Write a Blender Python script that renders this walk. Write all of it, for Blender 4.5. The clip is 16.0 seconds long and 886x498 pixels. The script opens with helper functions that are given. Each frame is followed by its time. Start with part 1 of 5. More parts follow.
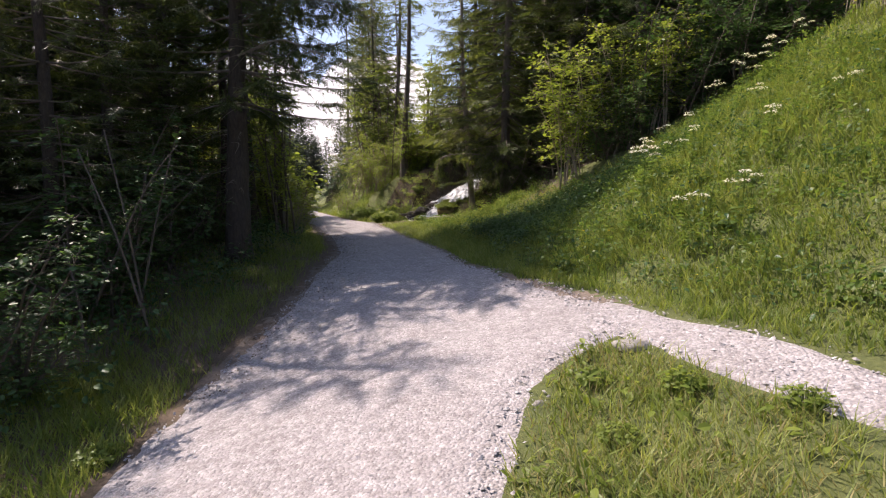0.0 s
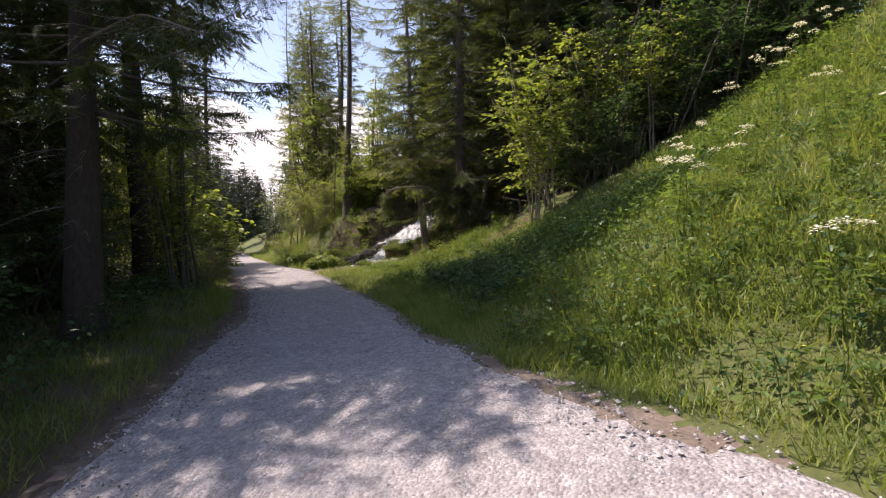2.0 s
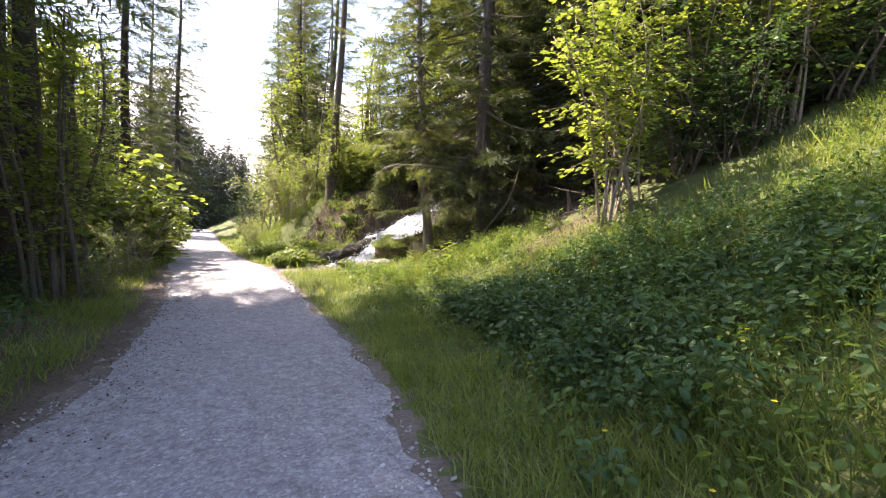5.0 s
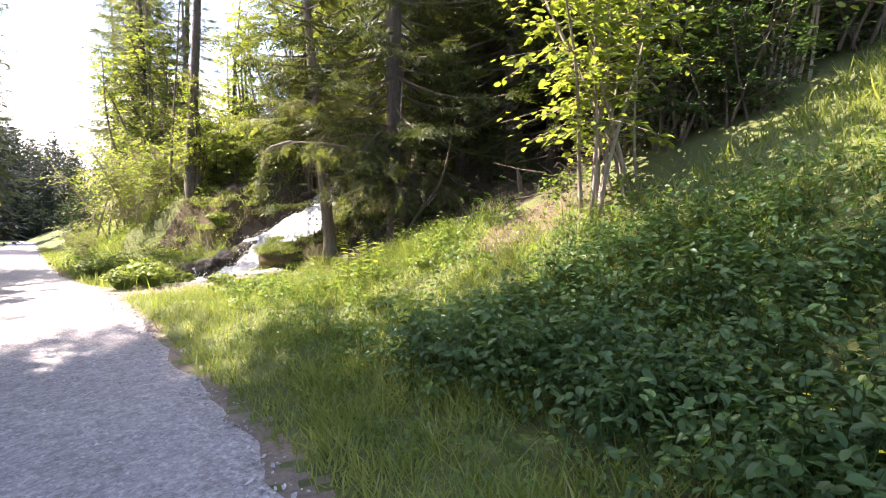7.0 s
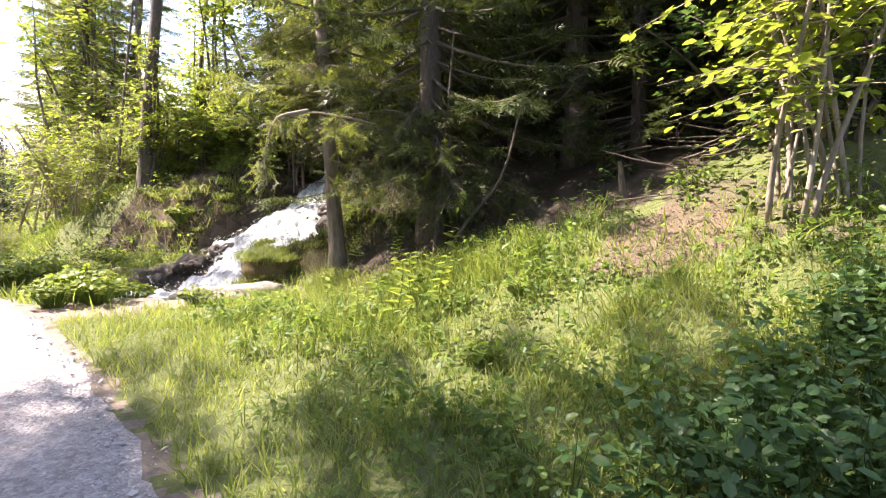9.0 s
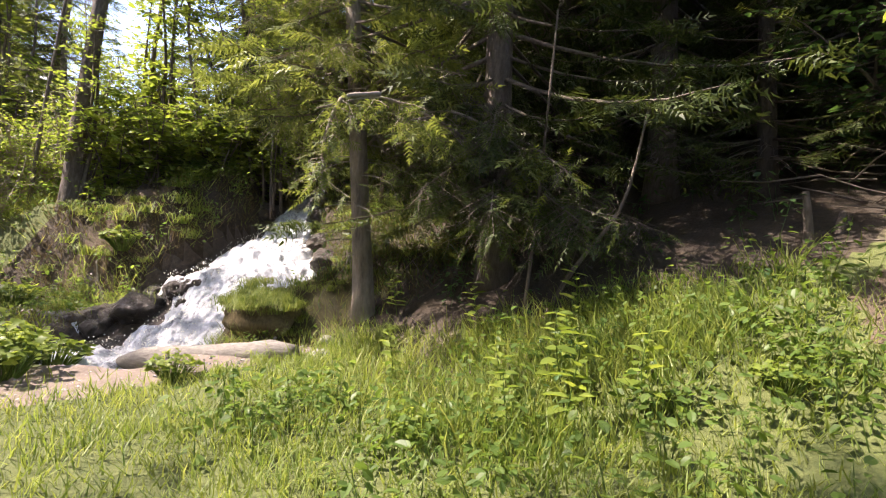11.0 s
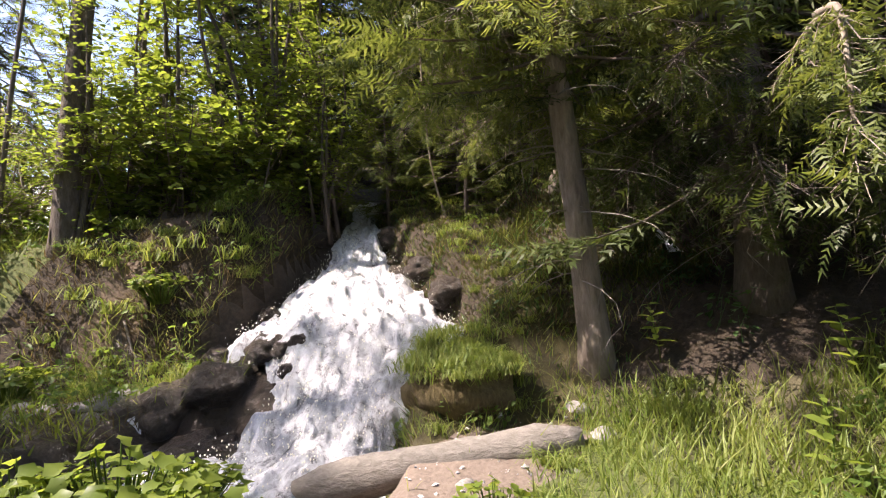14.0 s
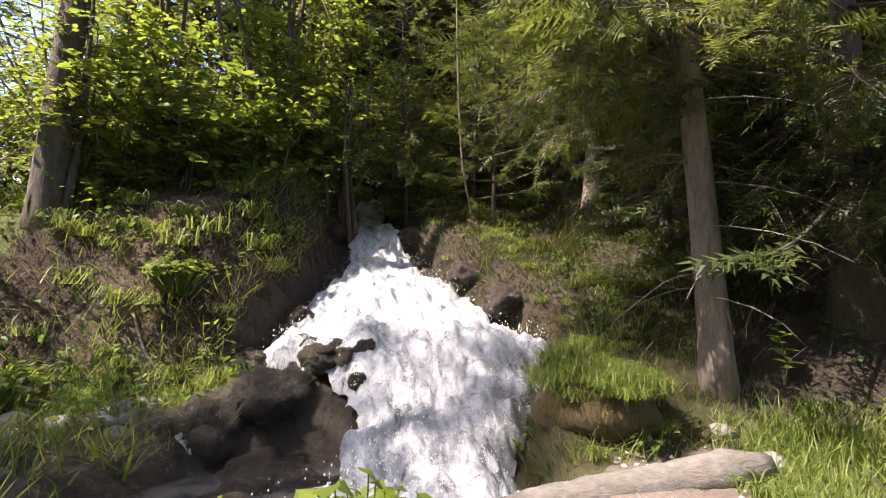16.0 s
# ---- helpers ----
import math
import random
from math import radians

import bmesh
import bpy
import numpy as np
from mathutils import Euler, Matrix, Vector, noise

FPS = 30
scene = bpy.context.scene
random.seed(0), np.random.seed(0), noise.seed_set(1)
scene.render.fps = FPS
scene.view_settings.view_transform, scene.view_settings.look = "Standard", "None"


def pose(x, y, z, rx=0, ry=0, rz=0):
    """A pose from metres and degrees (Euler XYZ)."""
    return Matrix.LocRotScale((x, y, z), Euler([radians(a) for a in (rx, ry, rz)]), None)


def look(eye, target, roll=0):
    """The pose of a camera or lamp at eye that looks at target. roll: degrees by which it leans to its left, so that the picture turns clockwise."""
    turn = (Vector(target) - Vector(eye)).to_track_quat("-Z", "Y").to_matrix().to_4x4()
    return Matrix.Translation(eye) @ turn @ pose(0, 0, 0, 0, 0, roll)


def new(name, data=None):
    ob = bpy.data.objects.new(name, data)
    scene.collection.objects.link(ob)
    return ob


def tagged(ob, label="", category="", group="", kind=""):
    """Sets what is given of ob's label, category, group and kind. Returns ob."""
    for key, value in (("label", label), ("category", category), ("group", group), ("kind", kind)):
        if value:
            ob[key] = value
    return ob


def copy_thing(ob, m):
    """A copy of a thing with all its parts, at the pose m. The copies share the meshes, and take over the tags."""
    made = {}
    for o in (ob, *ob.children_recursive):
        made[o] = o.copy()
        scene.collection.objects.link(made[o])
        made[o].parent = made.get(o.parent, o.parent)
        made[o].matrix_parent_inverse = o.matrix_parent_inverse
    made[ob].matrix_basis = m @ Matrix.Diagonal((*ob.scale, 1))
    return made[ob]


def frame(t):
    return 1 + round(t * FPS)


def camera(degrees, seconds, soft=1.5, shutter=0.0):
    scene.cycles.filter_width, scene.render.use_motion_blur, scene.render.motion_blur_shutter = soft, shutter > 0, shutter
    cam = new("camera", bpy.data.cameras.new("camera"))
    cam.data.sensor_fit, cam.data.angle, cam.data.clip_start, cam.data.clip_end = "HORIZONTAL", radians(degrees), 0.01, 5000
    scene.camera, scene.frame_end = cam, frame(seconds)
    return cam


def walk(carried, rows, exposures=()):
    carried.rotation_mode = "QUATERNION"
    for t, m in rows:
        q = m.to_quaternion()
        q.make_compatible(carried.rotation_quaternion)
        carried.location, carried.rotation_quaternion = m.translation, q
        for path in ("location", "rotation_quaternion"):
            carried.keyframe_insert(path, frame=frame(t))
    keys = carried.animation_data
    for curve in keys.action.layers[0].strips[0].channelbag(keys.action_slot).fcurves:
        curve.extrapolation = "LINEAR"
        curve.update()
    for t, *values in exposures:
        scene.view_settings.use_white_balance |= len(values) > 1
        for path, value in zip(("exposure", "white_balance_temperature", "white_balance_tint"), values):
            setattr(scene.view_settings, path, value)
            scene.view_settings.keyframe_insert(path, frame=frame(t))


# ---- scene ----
cam = camera(82.7, 16.0, 1.1)
METRES, EYE, TILT, LEAN, TURN = 20.0, 1.5, -6.0, 0.0, 0.0
ROWS = [
    (0.0, 0.0, 0.0, 0.0, 0.0, 0.0, -0.0),
    (0.5, 0.0055, 0.036, 0.0022, -6.11, 0.53, 0.48),
    (1.0, 0.0069, 0.0714, 0.0065, -5.89, 3.18, 3.06),
    (1.5, 0.0061, 0.1044, 0.0094, -8.99, 1.57, 0.6),
    (2.0, 0.0069, 0.1424, 0.0148, -5.24, 4.4, 1.99),
    (2.5, 0.0046, 0.1768, 0.0197, -4.0, 3.34, 0.34),
    (3.0, 0.0048, 0.2121, 0.0245, -3.77, 3.8, -1.32),
    (5.5, -0.0021, 0.3759, 0.045, -9.53, 3.38, -1.33),
    (6.0, -0.0052, 0.4064, 0.048, -17.41, 1.52, -0.36),
    (6.5, -0.0101, 0.4389, 0.0499, -18.36, 4.46, 0.27),
    (7.0, -0.0166, 0.4724, 0.0524, -20.52, 3.15, 2.37),
    (7.5, -0.0219, 0.5039, 0.0553, -19.94, 3.07, 4.04),
    (8.0, -0.0277, 0.5364, 0.0585, -20.91, 4.05, 3.26),
    (8.5, -0.0365, 0.5656, 0.0619, -26.13, 3.1, -0.26),
    (9.0, -0.0448, 0.5985, 0.066, -26.04, 3.55, 1.15),
    (9.5, -0.0529, 0.6293, 0.069, -28.66, 4.35, 3.38),
    (10.0, -0.0591, 0.6633, 0.0723, -31.58, 6.5, 1.77),
    (12.5, -0.1034, 0.8059, 0.0938, -36.67, 7.0, 0.9),
    (13.0, -0.1137, 0.8312, 0.0981, -38.36, 6.78, 1.98),
    (13.5, -0.1233, 0.8562, 0.0996, -38.31, 10.62, 3.05),
    (14.0, -0.1359, 0.8819, 0.1035, -41.19, 8.79, 5.93),
    (14.5, -0.1489, 0.9029, 0.1053, -43.68, 10.86, 2.92),
    (15.0, -0.1592, 0.9248, 0.1084, -44.82, 10.35, 2.44),
    (15.5, -0.1728, 0.9437, 0.1102, -49.47, 10.75, 3.36),
    (16.0, -0.1802, 0.9611, 0.1099, -51.63, 9.1, 3.33),
]

EXPOSURES = [(t, e, k, 24) for t, e, k in [(0.0, 0.7, 7000), (1.5, 0.68, 7000), (3.0, 0.9, 7000), (4.2, 1.45, 7000), (5.5, 2.2, 7100), (6.5, 2.4, 7100), (8.0, 2.4, 7100), (10.0, 2.15, 7000), (11.2, 1.75, 7000), (12.5, 1.55, 7000), (16.0, 1.55, 6900)]]
walk(cam, [(t, pose(0, 0, EYE, TILT, LEAN, TURN) @ pose(METRES * x, METRES * y, METRES * z, 90 + pitch, roll, yaw)) for t, x, y, z, yaw, pitch, roll in ROWS], EXPOSURES)

# ---------------------------------------------------------------- world, sun
SUN_AZ, SUN_EL = radians(-60), radians(52)
world = bpy.data.worlds.new("world")
scene.world = world
world.use_nodes = True
wn, wl = world.node_tree.nodes, world.node_tree.links
sky = wn.new("ShaderNodeTexSky")
sky.sky_type, sky.sun_disc, sky.sun_elevation, sky.sun_rotation = "NISHITA", False, SUN_EL, SUN_AZ
wl.new(sky.outputs[0], wn["Background"].inputs[0])
wn["Background"].inputs[1].default_value = 0.15
sun = new("sun", bpy.data.lights.new("sun", "SUN"))
sun.data.energy, sun.data.angle, sun.data.color = 5.0, radians(0.55), (1.0, 0.95, 0.87)
to_sun = Vector((math.sin(SUN_AZ) * math.cos(SUN_EL), math.cos(SUN_AZ) * math.cos(SUN_EL), math.sin(SUN_EL)))
sun.matrix_world = look(to_sun * 60, (0, 0, 0))


# ---------------------------------------------------------------- materials
def node(nt, kind, **inputs):
    n = nt.nodes.new(kind)
    for k, v in inputs.items():
        n.inputs[k.replace("_", " ")].default_value = v
    return n


def ramp(nt, source, stops):
    r = nt.nodes.new("ShaderNodeValToRGB")
    while len(r.color_ramp.elements) < len(stops):
        r.color_ramp.elements.new(0.5)
    for e, (p, c) in zip(r.color_ramp.elements, stops):
        e.position, e.color = p, (*c, 1)
    nt.links.new(source, r.inputs[0])
    return r.outputs[0]


def blend(nt, fac, a, b, how="MIX"):
    m = nt.nodes.new("ShaderNodeMix")
    m.data_type, m.blend_type = "RGBA", how
    for sock, v in ((m.inputs[0], fac), (m.inputs[6], a), (m.inputs[7], b)):
        if hasattr(v, "is_linked"):
            nt.links.new(v, sock)
        else:
            sock.default_value = v if isinstance(v, float) else (*v, 1)
    return m.outputs[2]


def noisy(nt, scale, detail=4.0, rough=0.6, stretch=None, dist=0.0):
    n = node(nt, "ShaderNodeTexNoise", Scale=scale, Detail=detail, Roughness=rough, Distortion=dist)
    c = nt.nodes.new("ShaderNodeTexCoord")
    out = c.outputs["Object"]
    if stretch:
        m = node(nt, "ShaderNodeMapping", Scale=stretch)
        nt.links.new(out, m.inputs[0])
        out = m.outputs[0]
    nt.links.new(out, n.inputs["Vector"])
    return n.outputs["Fac"]


def material(name, rough=0.8):
    m = bpy.data.materials.new(name)
    m.use_nodes = True
    b = m.node_tree.nodes["Principled BSDF"]
    b.inputs["Roughness"].default_value = rough
    return m, m.node_tree, b


def surface(name, coarse, fine, c_coarse, c_fine, rough=0.85, bump=0.3, depth=0.02, stretch=None, amount=0.5):
    """Two scales of colour and a bump."""
    m, nt, b = material(name, rough)
    a = ramp(nt, noisy(nt, coarse, 5, 0.6, stretch, 0.4), c_coarse)
    f = noisy(nt, fine, 6, 0.7, stretch)
    d = ramp(nt, f, c_fine)
    nt.links.new(blend(nt, amount, a, d), b.inputs["Base Color"])
    bp = node(nt, "ShaderNodeBump", Strength=bump, Distance=depth)
    nt.links.new(f, bp.inputs["Height"])
    nt.links.new(bp.outputs[0], b.inputs["Normal"])
    return m


def leaf_material(name, dark, mid, light, glow=0.45, rough=0.45):
    """Leaves differ one by one; light passes through them."""
    m, nt, b = material(name, rough)
    g = nt.nodes.new("ShaderNodeNewGeometry")
    col = ramp(nt, g.outputs["Random Per Island"], [(0.0, dark), (0.5, mid), (1.0, light)])
    big = noisy(nt, 1.3, 3)
    col = blend(nt, 0.45, col, ramp(nt, big, [(0.3, dark), (0.7, light)]))
    nt.links.new(col, b.inputs["Base Color"])
    b.inputs["Specular IOR Level"].default_value = 0.35
    t = nt.nodes.new("ShaderNodeBsdfTranslucent")
    warm = blend(nt, 1.0, col, (1.4, 1.3, 0.8), "MULTIPLY")
    nt.links.new(warm, t.inputs[0])
    mix = nt.nodes.new("ShaderNodeMixShader")
    mix.inputs[0].default_value = glow
    nt.links.new(b.outputs[0], mix.inputs[1])
    nt.links.new(t.outputs[0], mix.inputs[2])
    nt.links.new(mix.outputs[0], nt.nodes["Material Output"].inputs[0])
    return m


M_SOIL = surface("soil_and_moss", 0.8, 14, [(0.3, (0.05, 0.06, 0.02)), (0.7, (0.10, 0.085, 0.045))], [(0.3, (0.035, 0.028, 0.016)), (0.7, (0.13, 0.10, 0.06))], 0.95, 0.8, 0.04)
M_GRAVEL, nt, b = material("grey_gravel", 0.92)
vor = node(nt, "ShaderNodeTexVoronoi", Scale=44.0)
vor2 = node(nt, "ShaderNodeTexVoronoi", Scale=140.0)
tc = nt.nodes.new("ShaderNodeTexCoord")
nt.links.new(tc.outputs["Object"], vor.inputs["Vector"])
nt.links.new(tc.outputs["Object"], vor2.inputs["Vector"])
chips = ramp(nt, vor.outputs["Color"], [(0.1, (0.09, 0.085, 0.09)), (0.5, (0.27, 0.255, 0.262)), (0.92, (0.68, 0.65, 0.645))])
grit = ramp(nt, vor2.outputs["Color"], [(0.1, (0.18, 0.175, 0.18)), (0.9, (0.48, 0.46, 0.465))])
patch = ramp(nt, noisy(nt, 1.6, 6, 0.65), [(0.25, (0.23, 0.195, 0.175)), (0.5, (0.35, 0.315, 0.30)), (0.75, (0.42, 0.385, 0.37))])
blotch = ramp(nt, noisy(nt, 11.0, 7, 0.75), [(0.3, (0.62, 0.60, 0.58)), (0.55, (1.0, 1.0, 1.0)), (0.75, (1.25, 1.22, 1.2))])
nt.links.new(blend(nt, 1.0, blend(nt, 0.4, blend(nt, 0.5, chips, grit), patch), blotch, "MULTIPLY"), b.inputs["Base Color"])
bp = node(nt, "ShaderNodeBump", Strength=1.0, Distance=0.016)
bp.invert = True
nt.links.new(vor.outputs["Distance"], bp.inputs["Height"])
nt.links.new(bp.outputs[0], b.inputs["Normal"])
M_DIRT = surface("trodden_dirt", 2.0, 30, [(0.3, (0.10, 0.074, 0.054)), (0.7, (0.20, 0.155, 0.12))], [(0.3, (0.06, 0.044, 0.033)), (0.7, (0.27, 0.22, 0.18))], 0.95, 0.6, 0.02)
M_LITTER = surface("brown_leaf_litter", 3.0, 34, [(0.3, (0.07, 0.055, 0.03)), (0.7, (0.15, 0.105, 0.07))], [(0.3, (0.04, 0.03, 0.018)), (0.7, (0.20, 0.14, 0.095))], 0.95, 0.9, 0.03)
M_TURF = surface("green_turf", 1.2, 20, [(0.3, (0.055, 0.08, 0.016)), (0.7, (0.11, 0.135, 0.034))], [(0.3, (0.03, 0.04, 0.010)), (0.7, (0.15, 0.155, 0.05))], 0.95, 0.8, 0.04)
# dark earth of the banks; also carries the spruces' shade on the forest floor
M_EARTH_SHADE = surface("dark_earth_and_shade", 2.6, 22, [(0.3, (0.028, 0.02, 0.013)), (0.7, (0.075, 0.055, 0.035))], [(0.3, (0.015, 0.011, 0.008)), (0.7, (0.10, 0.072, 0.045))], 0.95, 1.0, 0.05)
M_THATCH = surface("brown_thatch", 4.0, 40, [(0.3, (0.08, 0.055, 0.022)), (0.7, (0.17, 0.13, 0.055))], [(0.3, (0.05, 0.035, 0.015)), (0.7, (0.24, 0.19, 0.09))], 0.95, 1.0, 0.03, (1, 1, 0.3))
M_STONE = surface("grey_stone", 3.0, 24, [(0.3, (0.16, 0.145, 0.125)), (0.7, (0.33, 0.31, 0.28))], [(0.3, (0.12, 0.11, 0.10)), (0.7, (0.40, 0.38, 0.35))], 0.85, 0.6, 0.02)
M_WETROCK = surface("wet_dark_rock", 2.0, 13, [(0.3, (0.026, 0.02, 0.014)), (0.7, (0.075, 0.054, 0.037))], [(0.3, (0.013, 0.01, 0.008)), (0.7, (0.12, 0.088, 0.06))], 0.42, 1.0, 0.08)
M_MOSS = surface("moss", 2.5, 38, [(0.35, (0.035, 0.026, 0.014)), (0.7, (0.09, 0.085, 0.02))], [(0.3, (0.02, 0.016, 0.008)), (0.7, (0.13, 0.11, 0.04))], 0.95, 0.9, 0.03)
M_BARK = surface("spruce_bark", 4.0, 26, [(0.3, (0.075, 0.056, 0.042)), (0.7, (0.16, 0.125, 0.095))], [(0.3, (0.035, 0.027, 0.021)), (0.7, (0.20, 0.165, 0.135))], 0.92, 1.0, 0.03, (1, 1, 0.35))
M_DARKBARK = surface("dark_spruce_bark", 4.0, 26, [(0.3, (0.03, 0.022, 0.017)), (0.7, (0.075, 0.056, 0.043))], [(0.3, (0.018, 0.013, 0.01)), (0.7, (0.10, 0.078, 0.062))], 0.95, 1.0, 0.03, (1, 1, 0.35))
M_PEELED = surface("pale_peeling_bark", 3.0, 20, [(0.35, (0.11, 0.082, 0.058)), (0.6, (0.29, 0.235, 0.18))], [(0.3, (0.06, 0.045, 0.033)), (0.7, (0.36, 0.30, 0.24))], 0.85, 1.0, 0.03, (1, 1, 0.25))
M_PALEBARK = surface("pale_hazel_bark", 6.0, 30, [(0.3, (0.17, 0.13, 0.095)), (0.7, (0.30, 0.245, 0.19))], [(0.3, (0.10, 0.075, 0.055)), (0.7, (0.34, 0.29, 0.23))], 0.8, 0.5, 0.01, (1, 1, 0.4))
M_DEADWOOD = surface("weathered_wood", 3.0, 22, [(0.3, (0.13, 0.11, 0.09)), (0.7, (0.22, 0.195, 0.165))], [(0.3, (0.08, 0.065, 0.05)), (0.7, (0.27, 0.24, 0.21))], 0.85, 0.7, 0.02, (1, 1, 0.3))
M_LOG = surface("worn_grey_log", 2.0, 18, [(0.3, (0.13, 0.115, 0.095)), (0.7, (0.25, 0.225, 0.19))], [(0.3, (0.07, 0.06, 0.048)), (0.7, (0.31, 0.285, 0.25))], 0.85, 0.9, 0.03, (1, 1, 2.5))
M_NEEDLE = leaf_material("spruce_needles", (0.024, 0.039, 0.013), (0.05, 0.075, 0.021), (0.11, 0.14, 0.036), 0.38, 0.5)
M_NEEDLE_NEW = leaf_material("young_spruce_needles", (0.075, 0.105, 0.026), (0.13, 0.165, 0.042), (0.21, 0.245, 0.07), 0.45, 0.5)
M_FARNEEDLE = leaf_material("distant_spruce_needles", (0.02, 0.033, 0.02), (0.03, 0.045, 0.024), (0.045, 0.06, 0.03), 0.15, 0.6)
M_LEAF = leaf_material("hazel_leaves", (0.055, 0.105, 0.022), (0.10, 0.175, 0.036), (0.18, 0.26, 0.06), 0.55)
M_LEAF_BRIGHT = leaf_material("light_green_leaves", (0.10, 0.16, 0.025), (0.18, 0.25, 0.042), (0.29, 0.35, 0.075), 0.55)
M_LEAF_DARK = leaf_material("bramble_leaves", (0.028, 0.07, 0.022), (0.05, 0.11, 0.034), (0.09, 0.165, 0.05), 0.4, 0.45)
M_GRASS = leaf_material("meadow_grass", (0.085, 0.145, 0.024), (0.16, 0.235, 0.042), (0.33, 0.36, 0.12), 0.5, 0.5)
M_PETAL = leaf_material("white_petals", (0.62, 0.62, 0.56), (0.72, 0.72, 0.66), (0.80, 0.80, 0.76), 0.3, 0.7)
M_YELLOW = leaf_material("yellow_petals", (0.60, 0.45, 0.02), (0.70, 0.55, 0.03), (0.78, 0.65, 0.05), 0.3, 0.6)


# ---------------------------------------------------------------- mesh helpers
class Acc:
    """Gathers vertices and faces of one mesh."""

    def __init__(self):
        self.v, self.f3, self.f4, self.n = [], [], [], 0

    def add(self, verts, tris=None, quads=None):
        verts = np.asarray(verts, dtype=np.float64).reshape(-1, 3)
        if tris is not None and len(tris):
            self.f3.append(np.asarray(tris, dtype=np.int64).reshape(-1, 3) + self.n)
        if quads is not None and len(quads):
            self.f4.append(np.asarray(quads, dtype=np.int64).reshape(-1, 4) + self.n)
        self.v.append(verts)
        self.n += len(verts)

    def tube(self, pts, radii, sides=6, cap=True, rough=0.0, rng=None):
        pts = np.asarray(pts, dtype=np.float64)
        k = len(pts)
        tan = np.gradient(pts, axis=0)
        tan /= np.linalg.norm(tan, axis=1)[:, None] + 1e-9
        ref = np.array([1.0, 0, 0]) if abs(tan[0][0]) < 0.8 else np.array([0, 1.0, 0])
        a = np.cross(tan, ref)
        a /= np.linalg.norm(a, axis=1)[:, None] + 1e-9
        b = np.cross(tan, a)
        ang = np.linspace(0, 2 * np.pi, sides, endpoint=False)
        r = np.asarray(radii, dtype=np.float64)[:, None] * np.ones((1, sides))
        if rough and rng is not None:
            r = r * (1 + rough * rng.standard_normal(r.shape))
        ring = pts[:, None, :] + r[..., None] * (np.cos(ang)[None, :, None] * a[:, None, :] + np.sin(ang)[None, :, None] * b[:, None, :])
        i = np.arange(k - 1)[:, None] * sides
        j = np.arange(sides)[None, :]
        j2 = (j + 1) % sides
        q = np.stack([i + j, i + j2, i + sides + j2, i + sides + j], -1).reshape(-1, 4)
        verts = ring.reshape(-1, 3)
        tris = None
        if cap:
            verts = np.vstack([verts, pts[:1], pts[-1:]])
            jj, jj2 = np.arange(sides), (np.arange(sides) + 1) % sides
            top = (k - 1) * sides
            tris = np.vstack([np.stack([jj2, jj, np.full(sides, k * sides)], -1), np.stack([top + jj, top + jj2, np.full(sides, k * sides + 1)], -1)])
        self.add(verts, tris, q)

    def stamp(self, tv, tf, pos, xa, ya, za):
        """Places copies of a small template: pos, and its three axes (already scaled), each n x 3."""
        n, k = len(pos), len(tv)
        if n == 0:
            return
        v = pos[:, None, :] + tv[None, :, 0:1] * xa[:, None, :] + tv[None, :, 1:2] * ya[:, None, :] + tv[None, :, 2:3] * za[:, None, :]
        f = (np.arange(n) * k)[:, None, None] + tf[None]
        if tf.shape[1] == 3:
            self.add(v.reshape(-1, 3), tris=f.reshape(-1, 3))
        else:
            self.add(v.reshape(-1, 3), quads=f.reshape(-1, 4))

    def mesh(self, name, mat, smooth=True):
        me = bpy.data.meshes.new(name)
        v = np.vstack(self.v)
        f3 = np.vstack(self.f3) if self.f3 else np.zeros((0, 3), int)
        f4 = np.vstack(self.f4) if self.f4 else np.zeros((0, 4), int)
        me.vertices.add(len(v))
        me.vertices.foreach_set("co", v.astype(np.float32).ravel())
        loops = np.concatenate([f3.ravel(), f4.ravel()]).astype(np.int32)
        me.loops.add(len(loops))
        me.loops.foreach_set("vertex_index", loops)
        me.polygons.add(len(f3) + len(f4))
        starts = np.concatenate([np.arange(len(f3)) * 3, len(f3) * 3 + np.arange(len(f4)) * 4]).astype(np.int32)
        me.polygons.foreach_set("loop_start", starts)
        me.update(calc_edges=True)
        me.validate()
        me.polygons.foreach_set("use_smooth", np.full(len(me.polygons), smooth))
        me.materials.append(mat)
        return me


def part(name, acc, mat, parent=None, label="", smooth=True):
    ob = new(name, acc.mesh(name, mat, smooth))
    if parent is not None:
        ob.parent = parent
    if label:
        tagged(ob, label)
    return ob


def unit(v):
    v = np.asarray(v, dtype=np.float64)
    return v / (np.linalg.norm(v, axis=-1, keepdims=True) + 1e-9)


def fbm(x, y, scale=1.0, octaves=4, seed=0.0):
    """Value noise on arrays, about -1 to 1."""
    out, amp, tot = 0.0, 1.0, 0.0
    x, y = np.asarray(x, float) * scale + 17.3 + seed, np.asarray(y, float) * scale - 9.1 + seed * 1.7
    for _ in range(octaves):
        xi, yi = np.floor(x), np.floor(y)
        xf, yf = x - xi, y - yi
        u, v = xf * xf * (3 - 2 * xf), yf * yf * (3 - 2 * yf)

        def h(a, b):
            s = np.sin(a * 127.1 + b * 311.7) * 43758.5453
            return (s - np.floor(s)) * 2 - 1
        out = out + amp * ((h(xi, yi) * (1 - u) + h(xi + 1, yi) * u) * (1 - v) + (h(xi, yi + 1) * (1 - u) + h(xi + 1, yi + 1) * u) * v)
        tot += amp
        amp *= 0.5
        x, y = x * 2.03 + 5.2, y * 2.03 + 1.3
    return out / tot


# ---------------------------------------------------------------- the plan
def lerp_at(y, pairs):
    a = np.array(pairs, float)
    return np.interp(y, a[:, 0], a[:, 1])


